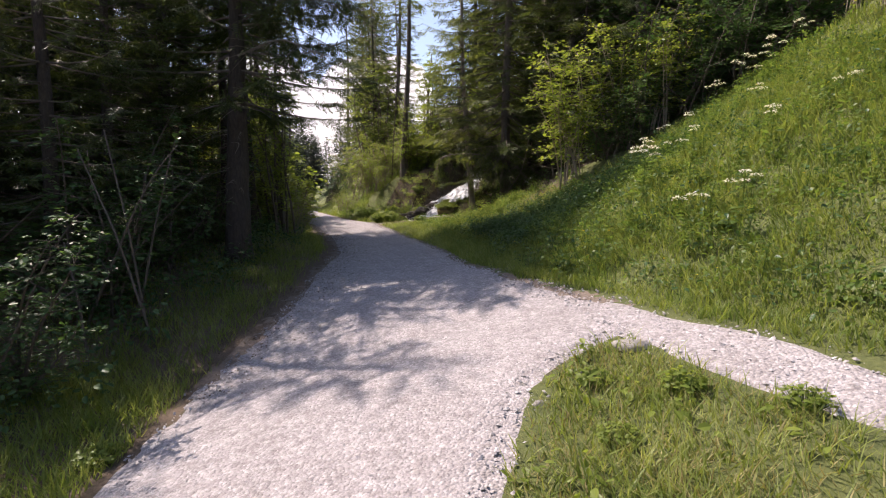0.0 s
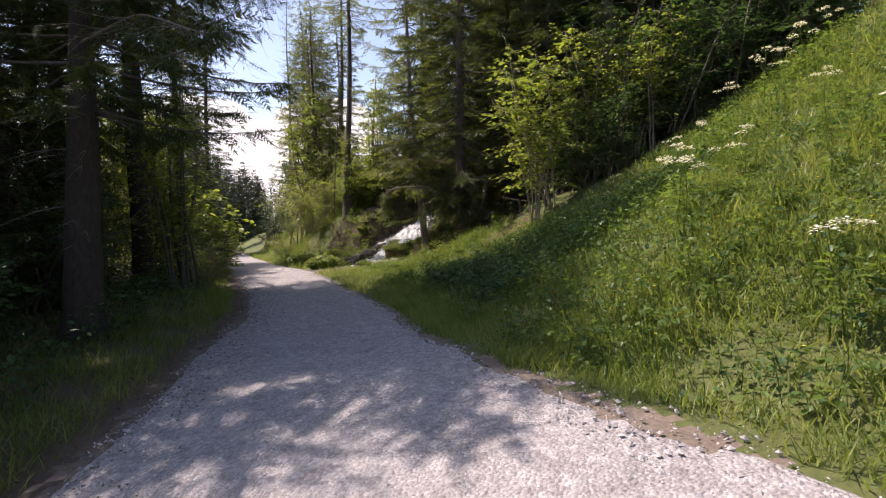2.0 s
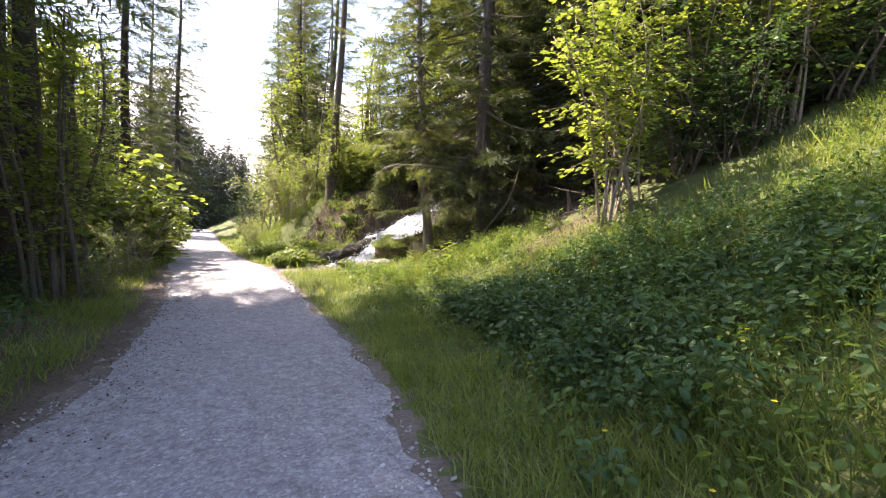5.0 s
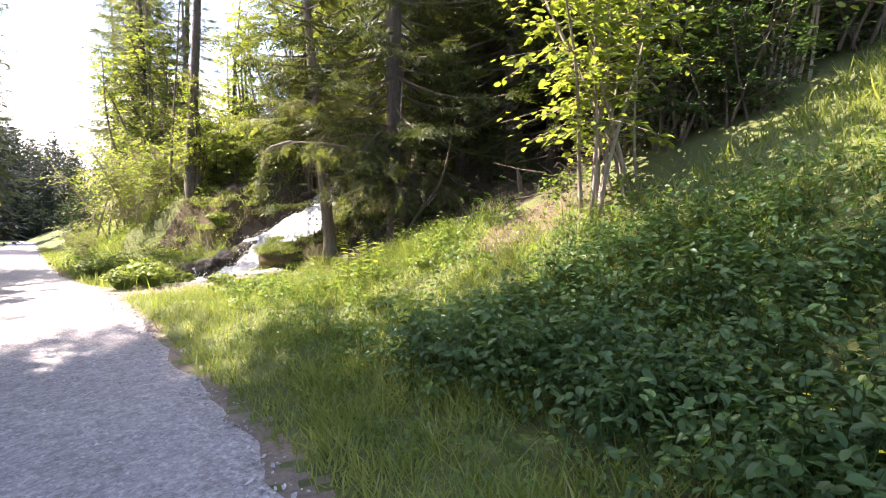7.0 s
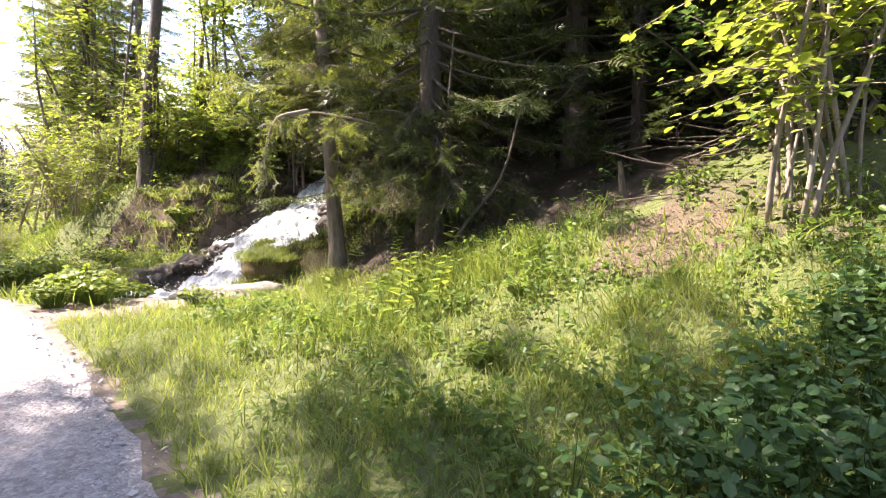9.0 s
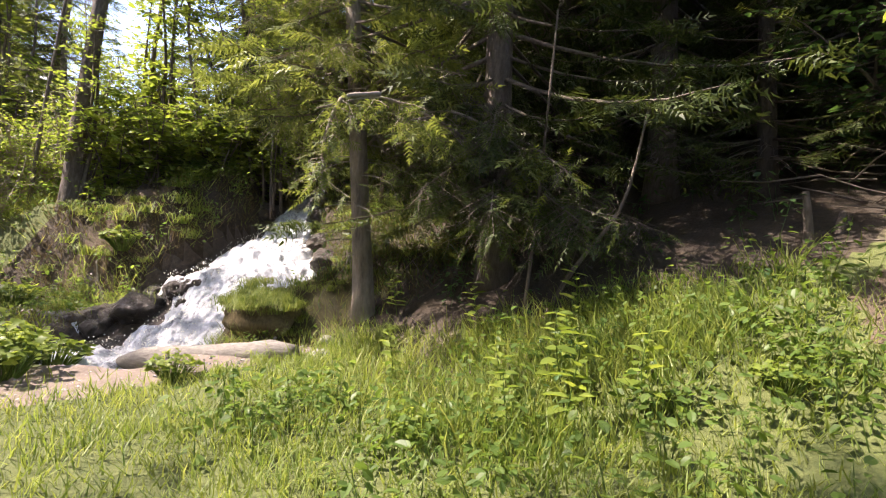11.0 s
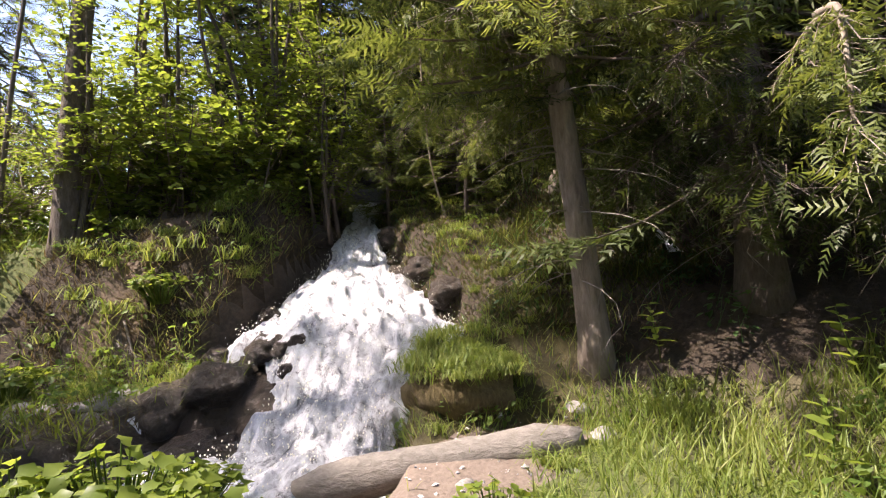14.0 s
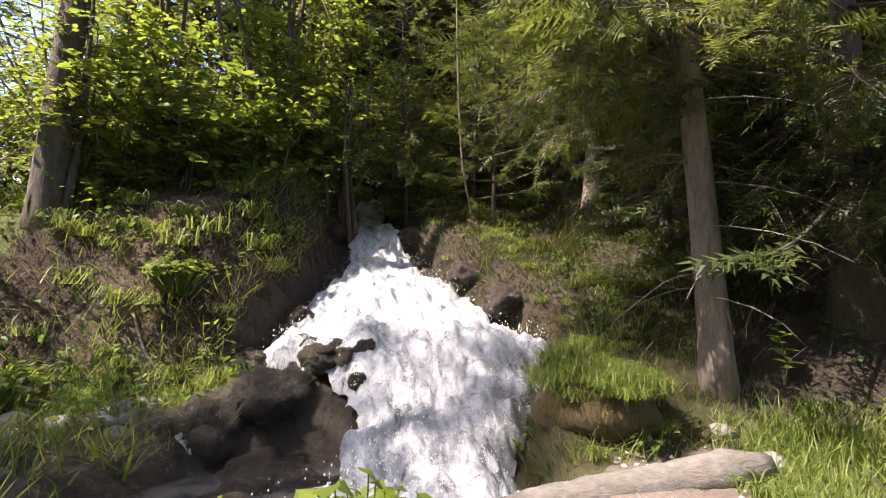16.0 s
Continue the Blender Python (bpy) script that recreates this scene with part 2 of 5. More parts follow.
def path_left(y):
    return lerp_at(y, [(-60, -2.3), (3.15, -2.4), (4.9, -2.6), (6.6, -2.4), (8.3, -2.35), (9.6, -2.5), (11.6, -2.5), (12.7, -2.75), (15.1, -3.45), (18, -4.5), (26.5, -7.9), (34, -10.5), (42, -13.0), (72, -23.5), (140, -50)])


def path_right(y):
    return lerp_at(y, [(-60, 0.2), (2.3, 0.4), (2.73, 0.5), (3.0, 0.58), (3.5, 0.8), (3.75, 1.0), (4.0, 1.28), (4.15, 1.52), (4.4, 2.1), (5.18, 1.85), (6.2, 1.5), (7.15, 1.05), (8.1, 0.85), (9.1, 0.5), (9.6, 0.36), (11.3, 0.12), (12.6, -0.2), (14.8, -0.94), (16.7, -1.5), (18.3, -2.07), (20.2, -2.8), (23.9, -4.5), (27.3, -5.8), (35, -8.5), (71, -20.5), (140, -45)])


def bank_toe(y):
    return lerp_at(y, [(-40, 14), (-10, 4.6), (0, 2.95), (1.5, 2.75), (2.8, 2.6), (3.5, 2.5), (3.92, 2.38), (4.43, 2.16), (5.18, 1.92), (6.2, 1.56), (7.15, 1.12), (8.1, 0.93), (9.1, 0.58), (9.6, 0.45), (11.3, 0.22), (12.6, -0.1), (14.8, -0.84), (16.7, -1.4), (18.3, -1.97), (20.2, -2.7), (23.9, -4.4), (27.3, -5.6), (35, -8.3), (71, -20), (140, -44)])


def branch_near(y):
    return lerp_at(y, [(-40, 12), (-10, 4.0), (0, 2.42), (2.22, 2.05), (2.65, 1.91), (3.05, 1.8), (3.54, 1.66), (3.9, 1.59), (4.1, 1.55), (4.3, 1.5)])


def smooth(a, b, x):
    t = np.clip((np.asarray(x, float) - a) / (b - a), 0, 1)
    return t * t * (3 - 2 * t)


FALL = (-0.85, 21.4)   # foot of the waterfall; s runs up the stream, w to its right


def stream(x, y):
    dx, dy = x - FALL[0], y - FALL[1]
    return dx * 0.6 + dy * 0.8, dx * 0.8 - dy * 0.6


def from_stream(s, w):
    return FALL[0] + 0.6 * s + 0.8 * w, FALL[1] + 0.8 * s - 0.6 * w


def bed(s):
    return lerp_at(s, [(-6, 0.22), (-0.2, 0.22), (0.3, 0.36), (1, 0.8), (1.4, 1.06), (2.2, 1.36), (3.0, 1.7), (3.8, 2.08), (4.4, 2.42), (4.8, 2.66), (5.8, 3.15), (6.7, 3.6), (9, 4.4), (30, 12), (80, 30)])


def bed_at(s, w):
    """The stream bed, which falls away to the left side."""
    return bed(s) - 0.38 * np.clip(-w - 0.3, 0, 1.5) * smooth(0.6, 1.4, s) * smooth(4.8, 3.6, s)


def left_edge(s):
    return lerp_at(s, [(-3, -3.0), (-0.5, -2.6), (0.3, -0.7), (0.9, -0.6), (1.5, -0.8), (1.9, -1.2), (2.2, -1.6), (2.45, -1.45), (3.0, -1.02), (3.45, -0.74), (4.0, -0.48), (4.7, -0.28), (5.5, -0.25), (8, -0.4)])


def right_edge(s):
    return lerp_at(s, [(-3, 0.3), (-0.5, 0.5), (0.3, 0.55), (0.8, 0.95), (1.3, 1.5), (1.6, 1.5), (2.2, 1.2), (3.0, 0.85), (4.0, 0.5), (4.6, 0.4), (5, 0.25), (8, 0.3)])


def ground(x, y):
    x, y = np.asarray(x, float), np.asarray(y, float)
    # the path leans to its left side at the start and levels out further on
    base = np.interp(y, [-10, 0, 3, 5, 7.5, 9, 12, 16, 19.5], [-0.05, -0.05, -0.02, 0.02, 0.2, 0.22, 0.24, 0.3, 0.45])
    base = base + np.interp(y, [-10, 5, 8, 12], [0.2, 0.2, 0.12, 0.01]) * np.clip(x, path_left(y) - 0.2, bank_toe(y))
    d = x - bank_toe(y)
    gentle = smooth(8, 12.5, y) * 1.9 + 0.35 + 1.0 * smooth(16, 19, y)           # width of the flat grass strip beside the path
    slope = 0.62 - 0.10 * smooth(9, 15, y) + 0.1 * smooth(16, 19, y)
    dd = np.maximum(d, 0)
    crest = 6.6 + 1.9 * smooth(8.5, 10.5, y)
    hill = np.minimum(dd, gentle) * (0.16 - 0.09 * smooth(15.5, 18.5, y)) + np.maximum(np.minimum(dd, crest) - gentle, 0) * slope + np.maximum(dd - crest, 0) * 0.3 + 0.16 * np.clip(dd - 3.3, 0, 5.2) * smooth(17, 13, y) * smooth(8.5, 10.5, y)
    # steep bank beyond the stream
    bank = np.minimum(np.maximum(dd - 0.5, 0) * 0.85, 2.0) + np.maximum(dd - 2.8, 0) * 0.3
    s, w = stream(x, y)
    far = smooth(0.0, 1.35, s - 1.8) * smooth(-0.5, -1.2, w)
    hill = hill * (1 - far * smooth(20, 24, y)) + bank * far * smooth(20, 24, y)
    beyond = smooth(27, 30, y) * smooth(1.0, -1.0, w)
    hill = hill * (1 - beyond) + bank * beyond
    left = np.maximum(path_left(y) - 0.4 - x, 0)
    z = base + hill + np.minimum(left, 3) * 0.10 + np.maximum(left - 3, 0) * 0.03
    # valley of the stream
    wl, wr = left_edge(s), right_edge(s)
    b = bed(s)
    right_side = np.maximum(w - wr, 0)
    moss = b + 0.30 + np.minimum(right_side * 0.9, 0.4) - 0.04 * right_side
    kr = smooth(-0.3, 0.3, s) * smooth(0.0, 0.25, w - wr) * smooth(2.6, 1.2, w - wr)
    z = z * (1 - kr) + moss * kr
    # rock apron at the left foot
    la = np.maximum(wl - w, 0)
    apron = np.maximum(bed_at(s, wl) - 0.05 - la * 0.3, 0.42 + 0.1 * la)
    kl = smooth(2.4, 1.9, s) * smooth(0.0, 0.2, la) * smooth(2.8, 2.0, la) * smooth(0.0, 0.5, s)
    z = z * (1 - kl) + apron * kl
    wall = bed_at(s, wl) + 0.12 + 1.25 * la + 0.18 * fbm(x, y, 2.6, 3, 8.0)
    z = np.where((s > 1.8) & (s < 6.5) & (w < wl), np.minimum(z, wall), z)
    kc = smooth(-0.25, 0.0, w - wl) * smooth(0.25, 0.0, w - wr) * smooth(-1.2, -0.4, s)
    z = z * (1 - kc) + (bed_at(s, w) - 0.1) * kc
    # pool at the foot and the dark channel that leaves it
    pool = smooth(1.0, 0.6, np.hypot((x + 1.75) / 1.2, (y - 22.5) / 0.9))
    z = z * (1 - pool) + 0.12 * pool
    # second small gully
    gully = np.exp(-((w - 4.1) / 0.5) ** 2) * smooth(0.2, 1.2, s) * smooth(6, 4, s)
    z = z - 0.5 * gully
    rough_amt = smooth(-0.1, 0.8, d) + smooth(0.1, 0.8, left)
    z = z + 0.05 * fbm(x, y, 0.9, 4) * (0.25 + rough_amt) + 0.02 * fbm(x, y, 5.0, 3) * (0.2 + rough_amt)
    craggy = smooth(-0.4, 0.4, s) * smooth(7, 5, s) * smooth(-4.5, -3.0, w) * smooth(4.5, 2.5, w)
    z = z + craggy * (0.15 * fbm(x, y, 1.9, 3, 4.0) + 0.10 * fbm(x, y, 5.0, 4, 2.0))
    return z


def dirt_zone(x, y):
    """1 on the trodden ground between the path and the pool, 0 elsewhere."""
    ax, ay, bx, by = -3.0, 19.9, 0.1, 20.15
    t = np.clip(((x - ax) * (bx - ax) + (y - ay) * (by - ay)) / ((bx - ax) ** 2 + (by - ay) ** 2), 0, 1)
    dist = np.hypot(x - ax - t * (bx - ax), y - ay - t * (by - ay))
    return smooth(1.0, 0.5, dist / (1.05 - 0.45 * t))


def litter_patch(x, y):
    """1 on the bare brown leaf litter below the hazel."""
    return smooth(1.15, 0.7, np.hypot((x - 3.0) / 0.62, (y - 15.35) / 0.7) + 0.3 * fbm(x, y, 2.0, 3))


def gz(x, y):
    return float(ground(np.array([x]), np.array([y]))[0])


def steps(lo, f0, f1, hi, fine, grow):
    a = list(np.arange(f0, f1 + fine / 2, fine))
    st, v = fine, a[-1]
    while v < hi:
        st *= grow
        v += st
        a.append(v)
    st, v = fine, a[0]
    while v > lo:
        st *= grow
        v -= st
        a.insert(0, v)
    return np.array(a)


def sheet(name, X, Y, Z, mat):
    acc = Acc()
    n, m = X.shape
    i, j = np.arange(n - 1)[:, None], np.arange(m - 1)[None, :]
    q = np.stack([i * m + j, i * m + j + 1, (i + 1) * m + j + 1, (i + 1) * m + j], -1).reshape(-1, 4)
    acc.add(np.stack([X, Y, Z], -1).reshape(-1, 3), quads=q)
    return part(name, acc, mat)


gx, gy = steps(-900, -5.5, 5.0, 900, 0.08, 1.13), steps(-900, 0.5, 27.5, 1500, 0.08, 1.13)
GX, GY = np.meshgrid(gx, gy, indexing="xy")
land = sheet("ground", GX, GY, ground(GX, GY), M_SOIL)
for extra in (M_LITTER, M_TURF, M_MOSS, M_WETROCK, M_DIRT, M_EARTH_SHADE):
    land.data.materials.append(extra)
cx, cy = (GX[:-1, :-1] + GX[1:, 1:]) / 2, (GY[:-1, :-1] + GY[1:, 1:]) / 2
jit = 0.35 * fbm(cx, cy, 2.2, 3)
cs, cw = stream(cx, cy)
region = np.zeros(cx.shape, int)
region[(cx < path_left(cy) + 0.3 + jit)] = 1
region[(cx > path_right(cy) - 0.2) & (cy < 17.5 + jit) & (cx + 2 * jit < 3.4 + 12 * smooth(13.8, 11, cy))] = 2
region[(cx > 4.0) & (cy > 10) & (cy < 16.2 + jit) & (cx < 22)] = 2
region[litter_patch(cx, cy) > 0.5] = 1
region[(np.abs(cy - 19 + cx * 0.2) < 2.2) & (cx < 0.6 + jit) & (cx > path_right(cy))] = 2
# floor under the right-hand spruces: dark litter, with tree shade put into its colour
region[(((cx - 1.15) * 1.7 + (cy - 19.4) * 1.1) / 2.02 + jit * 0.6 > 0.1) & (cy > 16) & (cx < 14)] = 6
region[(cs > -0.4) & (cw > right_edge(cs) - 0.1) & (cw < right_edge(cs) + 1.8 + jit) & (cs < 7)] = 3
region[(cs > 1.1 + jit) & (cw > right_edge(cs) - 0.1) & (cw < right_edge(cs) + 2.6 + 2 * jit) & (cs < 7)] = 6
region[(cs > 1.9 + jit) & (cs < 7) & (cw < left_edge(cs)) & (cw > -5.5) & (cy > 23)] = 1
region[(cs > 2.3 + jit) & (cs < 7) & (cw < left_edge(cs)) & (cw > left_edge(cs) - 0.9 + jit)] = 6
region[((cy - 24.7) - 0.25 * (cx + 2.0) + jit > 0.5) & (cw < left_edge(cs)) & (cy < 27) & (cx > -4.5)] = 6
region[(cs > -0.2) & (cs < 2.3 + jit) & (cw < right_edge(cs)) & (cw > left_edge(cs) - 2.4 + jit)] = 4
region[(cs >= 2.2) & (cs < 9) & (cw < right_edge(cs)) & (cw > left_edge(cs) - 0.2)] = 4
fringe = np.maximum(path_left(cy) - cx, cx - path_right(cy))
region[(fringe < 0.02 + 0.22 * fbm(cx, cy, 9.0, 2) + 0.2 * jit) & (cy < 40) & (cy > 5)] = 5
region[(fringe > 0.1) & (fringe < 9) & (cy > 26) & (cy < 120)] = 2
region[(dirt_zone(cx, cy) + 0.5 * jit > 0.5) & (cs < -0.25)] = 5
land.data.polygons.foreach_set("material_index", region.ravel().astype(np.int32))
tagged(land, "forest soil, turf, moss and leaf litter", "ground", kind="structure")


py = np.concatenate([np.arange(-20, 0, 0.5), np.arange(0, 32, 0.12), np.arange(32, 140, 1.5)])
pu = np.linspace(0, 1, 28)
PY, PU = np.meshgrid(py, pu, indexing="ij")
wob = 0.11 * fbm(PY, PU * 0, 1.6, 4)
wob2 = 0.11 * fbm(PY, PU * 0 + 50, 1.6, 4)
PX = (path_left(PY) + wob) * (1 - PU) + (path_right(PY) + wob2) * PU
PZ = ground(PX, PY) + 0.042 * np.minimum(1, 7 * np.minimum(PU, 1 - PU)) - 0.012 + 0.008 * fbm(PX, PY, 6, 3)
path_ob = tagged(sheet("path", PX, PY, PZ, M_GRAVEL), "grey crushed gravel forest path", "path", kind="structure")

bt = np.concatenate([np.arange(-30, -2, 1.0), np.arange(-2, 5.2, 0.12)])
BT, BU = np.meshgrid(bt, np.linspace(0, 1, 18), indexing="ij")
near_x = np.where(BT < 4.32, branch_near(BT), 1.3) + 0.1 * fbm(BT, BT * 0, 1.8, 3)
far_x = bank_toe(BT) - 0.05 + 0.1 * fbm(BT, BT * 0 + 9, 1.8, 3)
BX = near_x * (1 - BU) + far_x * BU
BZ = ground(BX, BT) + 0.042 * np.minimum(1, 6 * np.minimum(BU, 1 - BU)) - 0.02 + 0.008 * fbm(BX, BT, 6, 3)
tagged(sheet("side_path", BX, BT, BZ, M_GRAVEL), "pale gravel side path branching off", "path", kind="structure")


# ---------------------------------------------------------------- vegetation builders
def spray_template(needles, rng):
    """A flat twig of spruce: thin needles on both sides of a spine along x, one unit long."""
    v, f = [], []
    for i in range(needles):
        x0 = 0.04 + 0.9 * i / needles
        for sgn in (-1, 1):
            ln = 0.30 * (1 - 0.55 * x0) * rng.uniform(0.75, 1.2)
            k = len(v)
            hw = 0.042 if needles > 2 else 0.08
            v += [(x0 - hw, 0, 0), (x0 + hw, 0, 0), (x0 + 0.16, sgn * ln, rng.uniform(-0.09, 0.03))]
            f.append((k, k + 1, k + 2) if sgn > 0 else (k + 1, k, k + 2))
    k = len(v)
    v += [(0.85, -0.05, 0), (0.85, 0.05, 0), (1.12, 0, -0.02)]
    f.append((k, k + 1, k + 2))
    return np.array(v), np.array(f)


LEAF_V = np.array([(0, 0, 0), (0.30, 0.30, 0.06), (0.72, 0.27, 0.03), (1.0, 0, -0.10), (0.72, -0.27, 0.03), (0.30, -0.30, 0.06), (0.5, 0, -0.03)])
LEAF_F = np.array([(0, 6, 1), (1, 6, 2), (2, 6, 3), (3, 6, 4), (4, 6, 5), (5, 6, 0)])
SMALL_V = np.array([(0, 0, 0), (0.45, 0.30, 0.05), (1.0, 0, -0.06), (0.45, -0.30, 0.05)])
SMALL_F = np.array([(0, 2, 1), (0, 3, 2)])


def frames_of(direction, rng, tilt=0.6):
    """Axes for leaves that point along direction and roll by chance."""
    x = unit(direction)
    up = unit(np.array([0, 0, 1.0]) + tilt * rng.standard_normal(x.shape))
    y = unit(np.cross(up, x))
    return x, y, np.cross(x, y)


def spruce(height, crown_base, spread, trunk_r, seed, needles=5, per_m=9, whorl=0.33, bare=True, sprays=1.0, droop=0.5, mat=None, lean=(0, 0), spray_len=0.27, sides=10, dead=26, limbs=True, bark=None):
    """A spruce: trunk, limbs, a crown of needle sprays and dead twigs below."""
    rng = np.random.default_rng(seed)
    root = new("spruce_tree")
    acc = Acc()
    zz = np.linspace(-0.35, height, 26)
    bend = np.stack([lean[0] * zz + 0.06 * np.sin(zz * 0.55 + seed), lean[1] * zz + 0.06 * np.cos(zz * 0.5 + seed), zz], -1)
    rr = trunk_r * (1 - 0.93 * np.clip(zz, 0, height) / height) * (1 + 0.55 * np.exp(-np.maximum(zz + 0.35, 0) * 3.2))
    acc.tube(bend, rr, sides, True, 0.035, rng)
    part("trunk", acc, bark or M_BARK, root, "grey-brown flaky bark trunk")
    limb, crown = Acc(), Acc()
    tv, tf = spray_template(needles, rng)
    z = crown_base
    at = lambda q: np.array([np.interp(q, zz, bend[:, 0]), np.interp(q, zz, bend[:, 1]), q])
    P, D, L = [], [], []
    while z < height - 0.25:
        rel = (z - crown_base) / (height - crown_base)
        length = spread * (1 - rel) ** 0.75 * (0.45 + 0.55 * min(1, rel * 6 + 0.35)) + 0.25
        for a in np.arange(rng.integers(4, 7)) * 1.12 + rng.uniform(0, 6.3):
            ln = length * rng.uniform(0.6, 1.15)
            if rng.random() < 0.08:
                continue
            a += rng.uniform(-0.25, 0.25)
            t = np.linspace(0, 1, 6)
            out = np.array([math.cos(a), math.sin(a), 0])
            rise = (0.25 - droop * (1 - rel)) * ln
            pts = at(z)[None] + out[None] * (t * ln)[:, None] + np.array([0, 0, 1.0])[None] * (rise * t + 0.22 * ln * (t - 1) * t * -1 * (0.2 - droop) + 0.12 * ln * t ** 3)[:, None]
            if limbs:
                limb.tube(pts, 0.018 * (0.5 + ln / 2) * (1 - 0.85 * t), 3, False)
            n = max(4, int(ln * per_m * sprays))
            u = rng.uniform(0.22, 1.0, n) ** 0.8
            base = np.stack([np.interp(u, t, pts[:, k]) for k in range(3)], -1)
            side = np.array([-math.sin(a), math.cos(a), 0])
            sg = rng.choice([-1, 1], n)
            d = out[None] * rng.uniform(0.35, 1.0, n)[:, None] + side[None] * (sg * rng.uniform(0.3, 1.0, n))[:, None] + np.array([0, 0, -1.0])[None] * rng.uniform(0.0, 0.75, n)[:, None]
            P.append(base), D.append(d)
            L.append(spray_len * rng.uniform(0.6, 1.35, n) * (0.6 + 0.4 * min(1.5, ln)))
            tip = pts[-1:]
            P.append(tip), D.append((pts[-1:] - pts[-2:-1])), L.append(np.array([spray_len * 1.1]))
        z += whorl * rng.uniform(0.7, 1.3)
    P, D, L = np.vstack(P), np.vstack(D), np.concatenate(L)
    x, y, zx = frames_of(D, rng, 0.5)
    crown.stamp(tv, tf, P, x * L[:, None], y * L[:, None], zx * L[:, None])
    if limbs:
        tagged(part("branch_tangle", limb, M_BARK, root), kind="stuff")
    part("crown", crown, mat or M_NEEDLE, root, "drooping green needle boughs")
    if bare and dead:
        tw = Acc()
        for _ in range(dead):
            q = rng.uniform(0.12, 1.0) * crown_base + 0.3
            a, ln = rng.uniform(0, 6.3), rng.uniform(0.25, 1.1)
            t = np.linspace(0, 1, 5)
            o = np.array([math.cos(a), math.sin(a), 0])
            pts = at(q)[None] + o[None] * (t * ln)[:, None] + np.stack([0.05 * np.sin(t * 5 + a), 0.05 * np.cos(t * 4), -0.35 * ln * t ** 2], -1)
            tw.tube(pts, 0.009 * (1 - 0.8 * t), 3, False)
            for m in range(3):
                k = rng.integers(1, 5)
                e = pts[k] + rng.uniform(-0.2, 0.2, 3) * ln + np.array([0, 0, -0.1])
                tw.tube(np.stack([pts[k], (pts[k] + e) / 2 + 0.02, e]), np.array([0.004, 0.003, 0.001]), 3, False)
        tagged(part("dead_twig_tangle", tw, M_DEADWOOD, root, "bare grey dead twigs"), kind="stuff")
    return root


def broadleaf(name, stems, twigs, leaves, leaf, seed, mat, bark=None, small=False, twig_len=0.6, start=0.25, sag=0.25, spread_up=0.3):
    """A shrub or small tree. stems: (lean x, lean y, length, radius, foot x, foot y)."""
    rng = np.random.default_rng(seed)
    root = new(name)
    crown, tw = Acc(), Acc()
    P, D, L = [], [], []
    for lx, ly, ln, r, fx, fy in stems:
        t = np.linspace(0, 1, 12)
        wig = 0.05 * ln * np.stack([np.sin(t * 5 + rng.uniform(0, 6)), np.cos(t * 4 + rng.uniform(0, 6)), t * 0], -1) * t[:, None]
        pts = np.array([fx, fy, -0.15])[None] + np.stack([lx * ln * t ** 1.3, ly * ln * t ** 1.3, ln * t * math.sqrt(max(0.1, 1 - 0.6 * (lx * lx + ly * ly)))], -1) + wig
        st = Acc()
        st.tube(pts, r * (1 - 0.85 * t) + 0.003, 7, True, 0.04, rng)
        part("stem", st, bark or M_PALEBARK, root)
        for _ in range(twigs):
            u = start + (1 - start) * rng.random() ** 0.8
            p0 = np.array([np.interp(u, t, pts[:, k]) for k in range(3)])
            d = unit(np.append(rng.standard_normal(2), rng.uniform(-0.2, 1.0) * spread_up * 2))
            tl = twig_len * rng.uniform(0.5, 1.5) * (1.1 - 0.5 * u)
            q = np.linspace(0, 1, 3)
            tp = p0[None] + d[None] * (q * tl)[:, None] + np.array([0, 0, -1.0])[None] * (sag * tl * q ** 2)[:, None] + 0.04 * tl * rng.standard_normal((3, 3)) * q[:, None]
            tw.tube(tp, 0.006 * (1 - 0.8 * q) + 0.0015, 3, False)
            k = max(2, int(leaves * rng.uniform(0.6, 1.3)))
            uu = np.linspace(0.15, 1, k)
            b = np.stack([np.interp(uu, q, tp[:, m]) for m in range(3)], -1) + 0.03 * rng.standard_normal((k, 3))
            sidev = unit(np.cross(d, np.array([0, 0, 1.0])))
            sg = np.where(np.arange(k) % 2, 1, -1)
            ld = d[None] * 0.7 + sidev[None] * (sg * rng.uniform(0.3, 1.1, k))[:, None] + np.array([0, 0, -1.0])[None] * rng.uniform(-0.1, 0.6, k)[:, None]
            P.append(b), D.append(ld), L.append(leaf * rng.uniform(0.55, 1.25, k))
    P, D, L = np.vstack(P), np.vstack(D), np.concatenate(L)
    x, y, z = frames_of(D, rng, 0.35)
    if small:
        crown.stamp(SMALL_V, SMALL_F, P, x * L[:, None], y * L[:, None], z * L[:, None])
    else:
        crown.stamp(LEAF_V, LEAF_F, P, x * L[:, None], y * L[:, None], z * L[:, None])
    tagged(part("twig_tangle", tw, bark or M_PALEBARK, root), kind="stuff")
    part("crown", crown, mat, root, "loose crown of single leaves")
    return root


def place(ob, x, y, sink=0.0, rz=0.0, scale=1.0, z=None):
    m = pose(x, y, (gz(x, y) if z is None else z) - sink, 0, 0, rz) @ Matrix.Scale(scale, 4)
    ob.matrix_basis = m
    return ob


def again(ob, x, y, sink=0.0, rz=0.0, scale=1.0, z=None):
    c = copy_thing(ob, pose(0, 0, 0))
    c.matrix_basis = pose(x, y, (gz(x, y) if z is None else z) - sink, 0, 0, rz) @ Matrix.Scale(scale, 4)
    return c


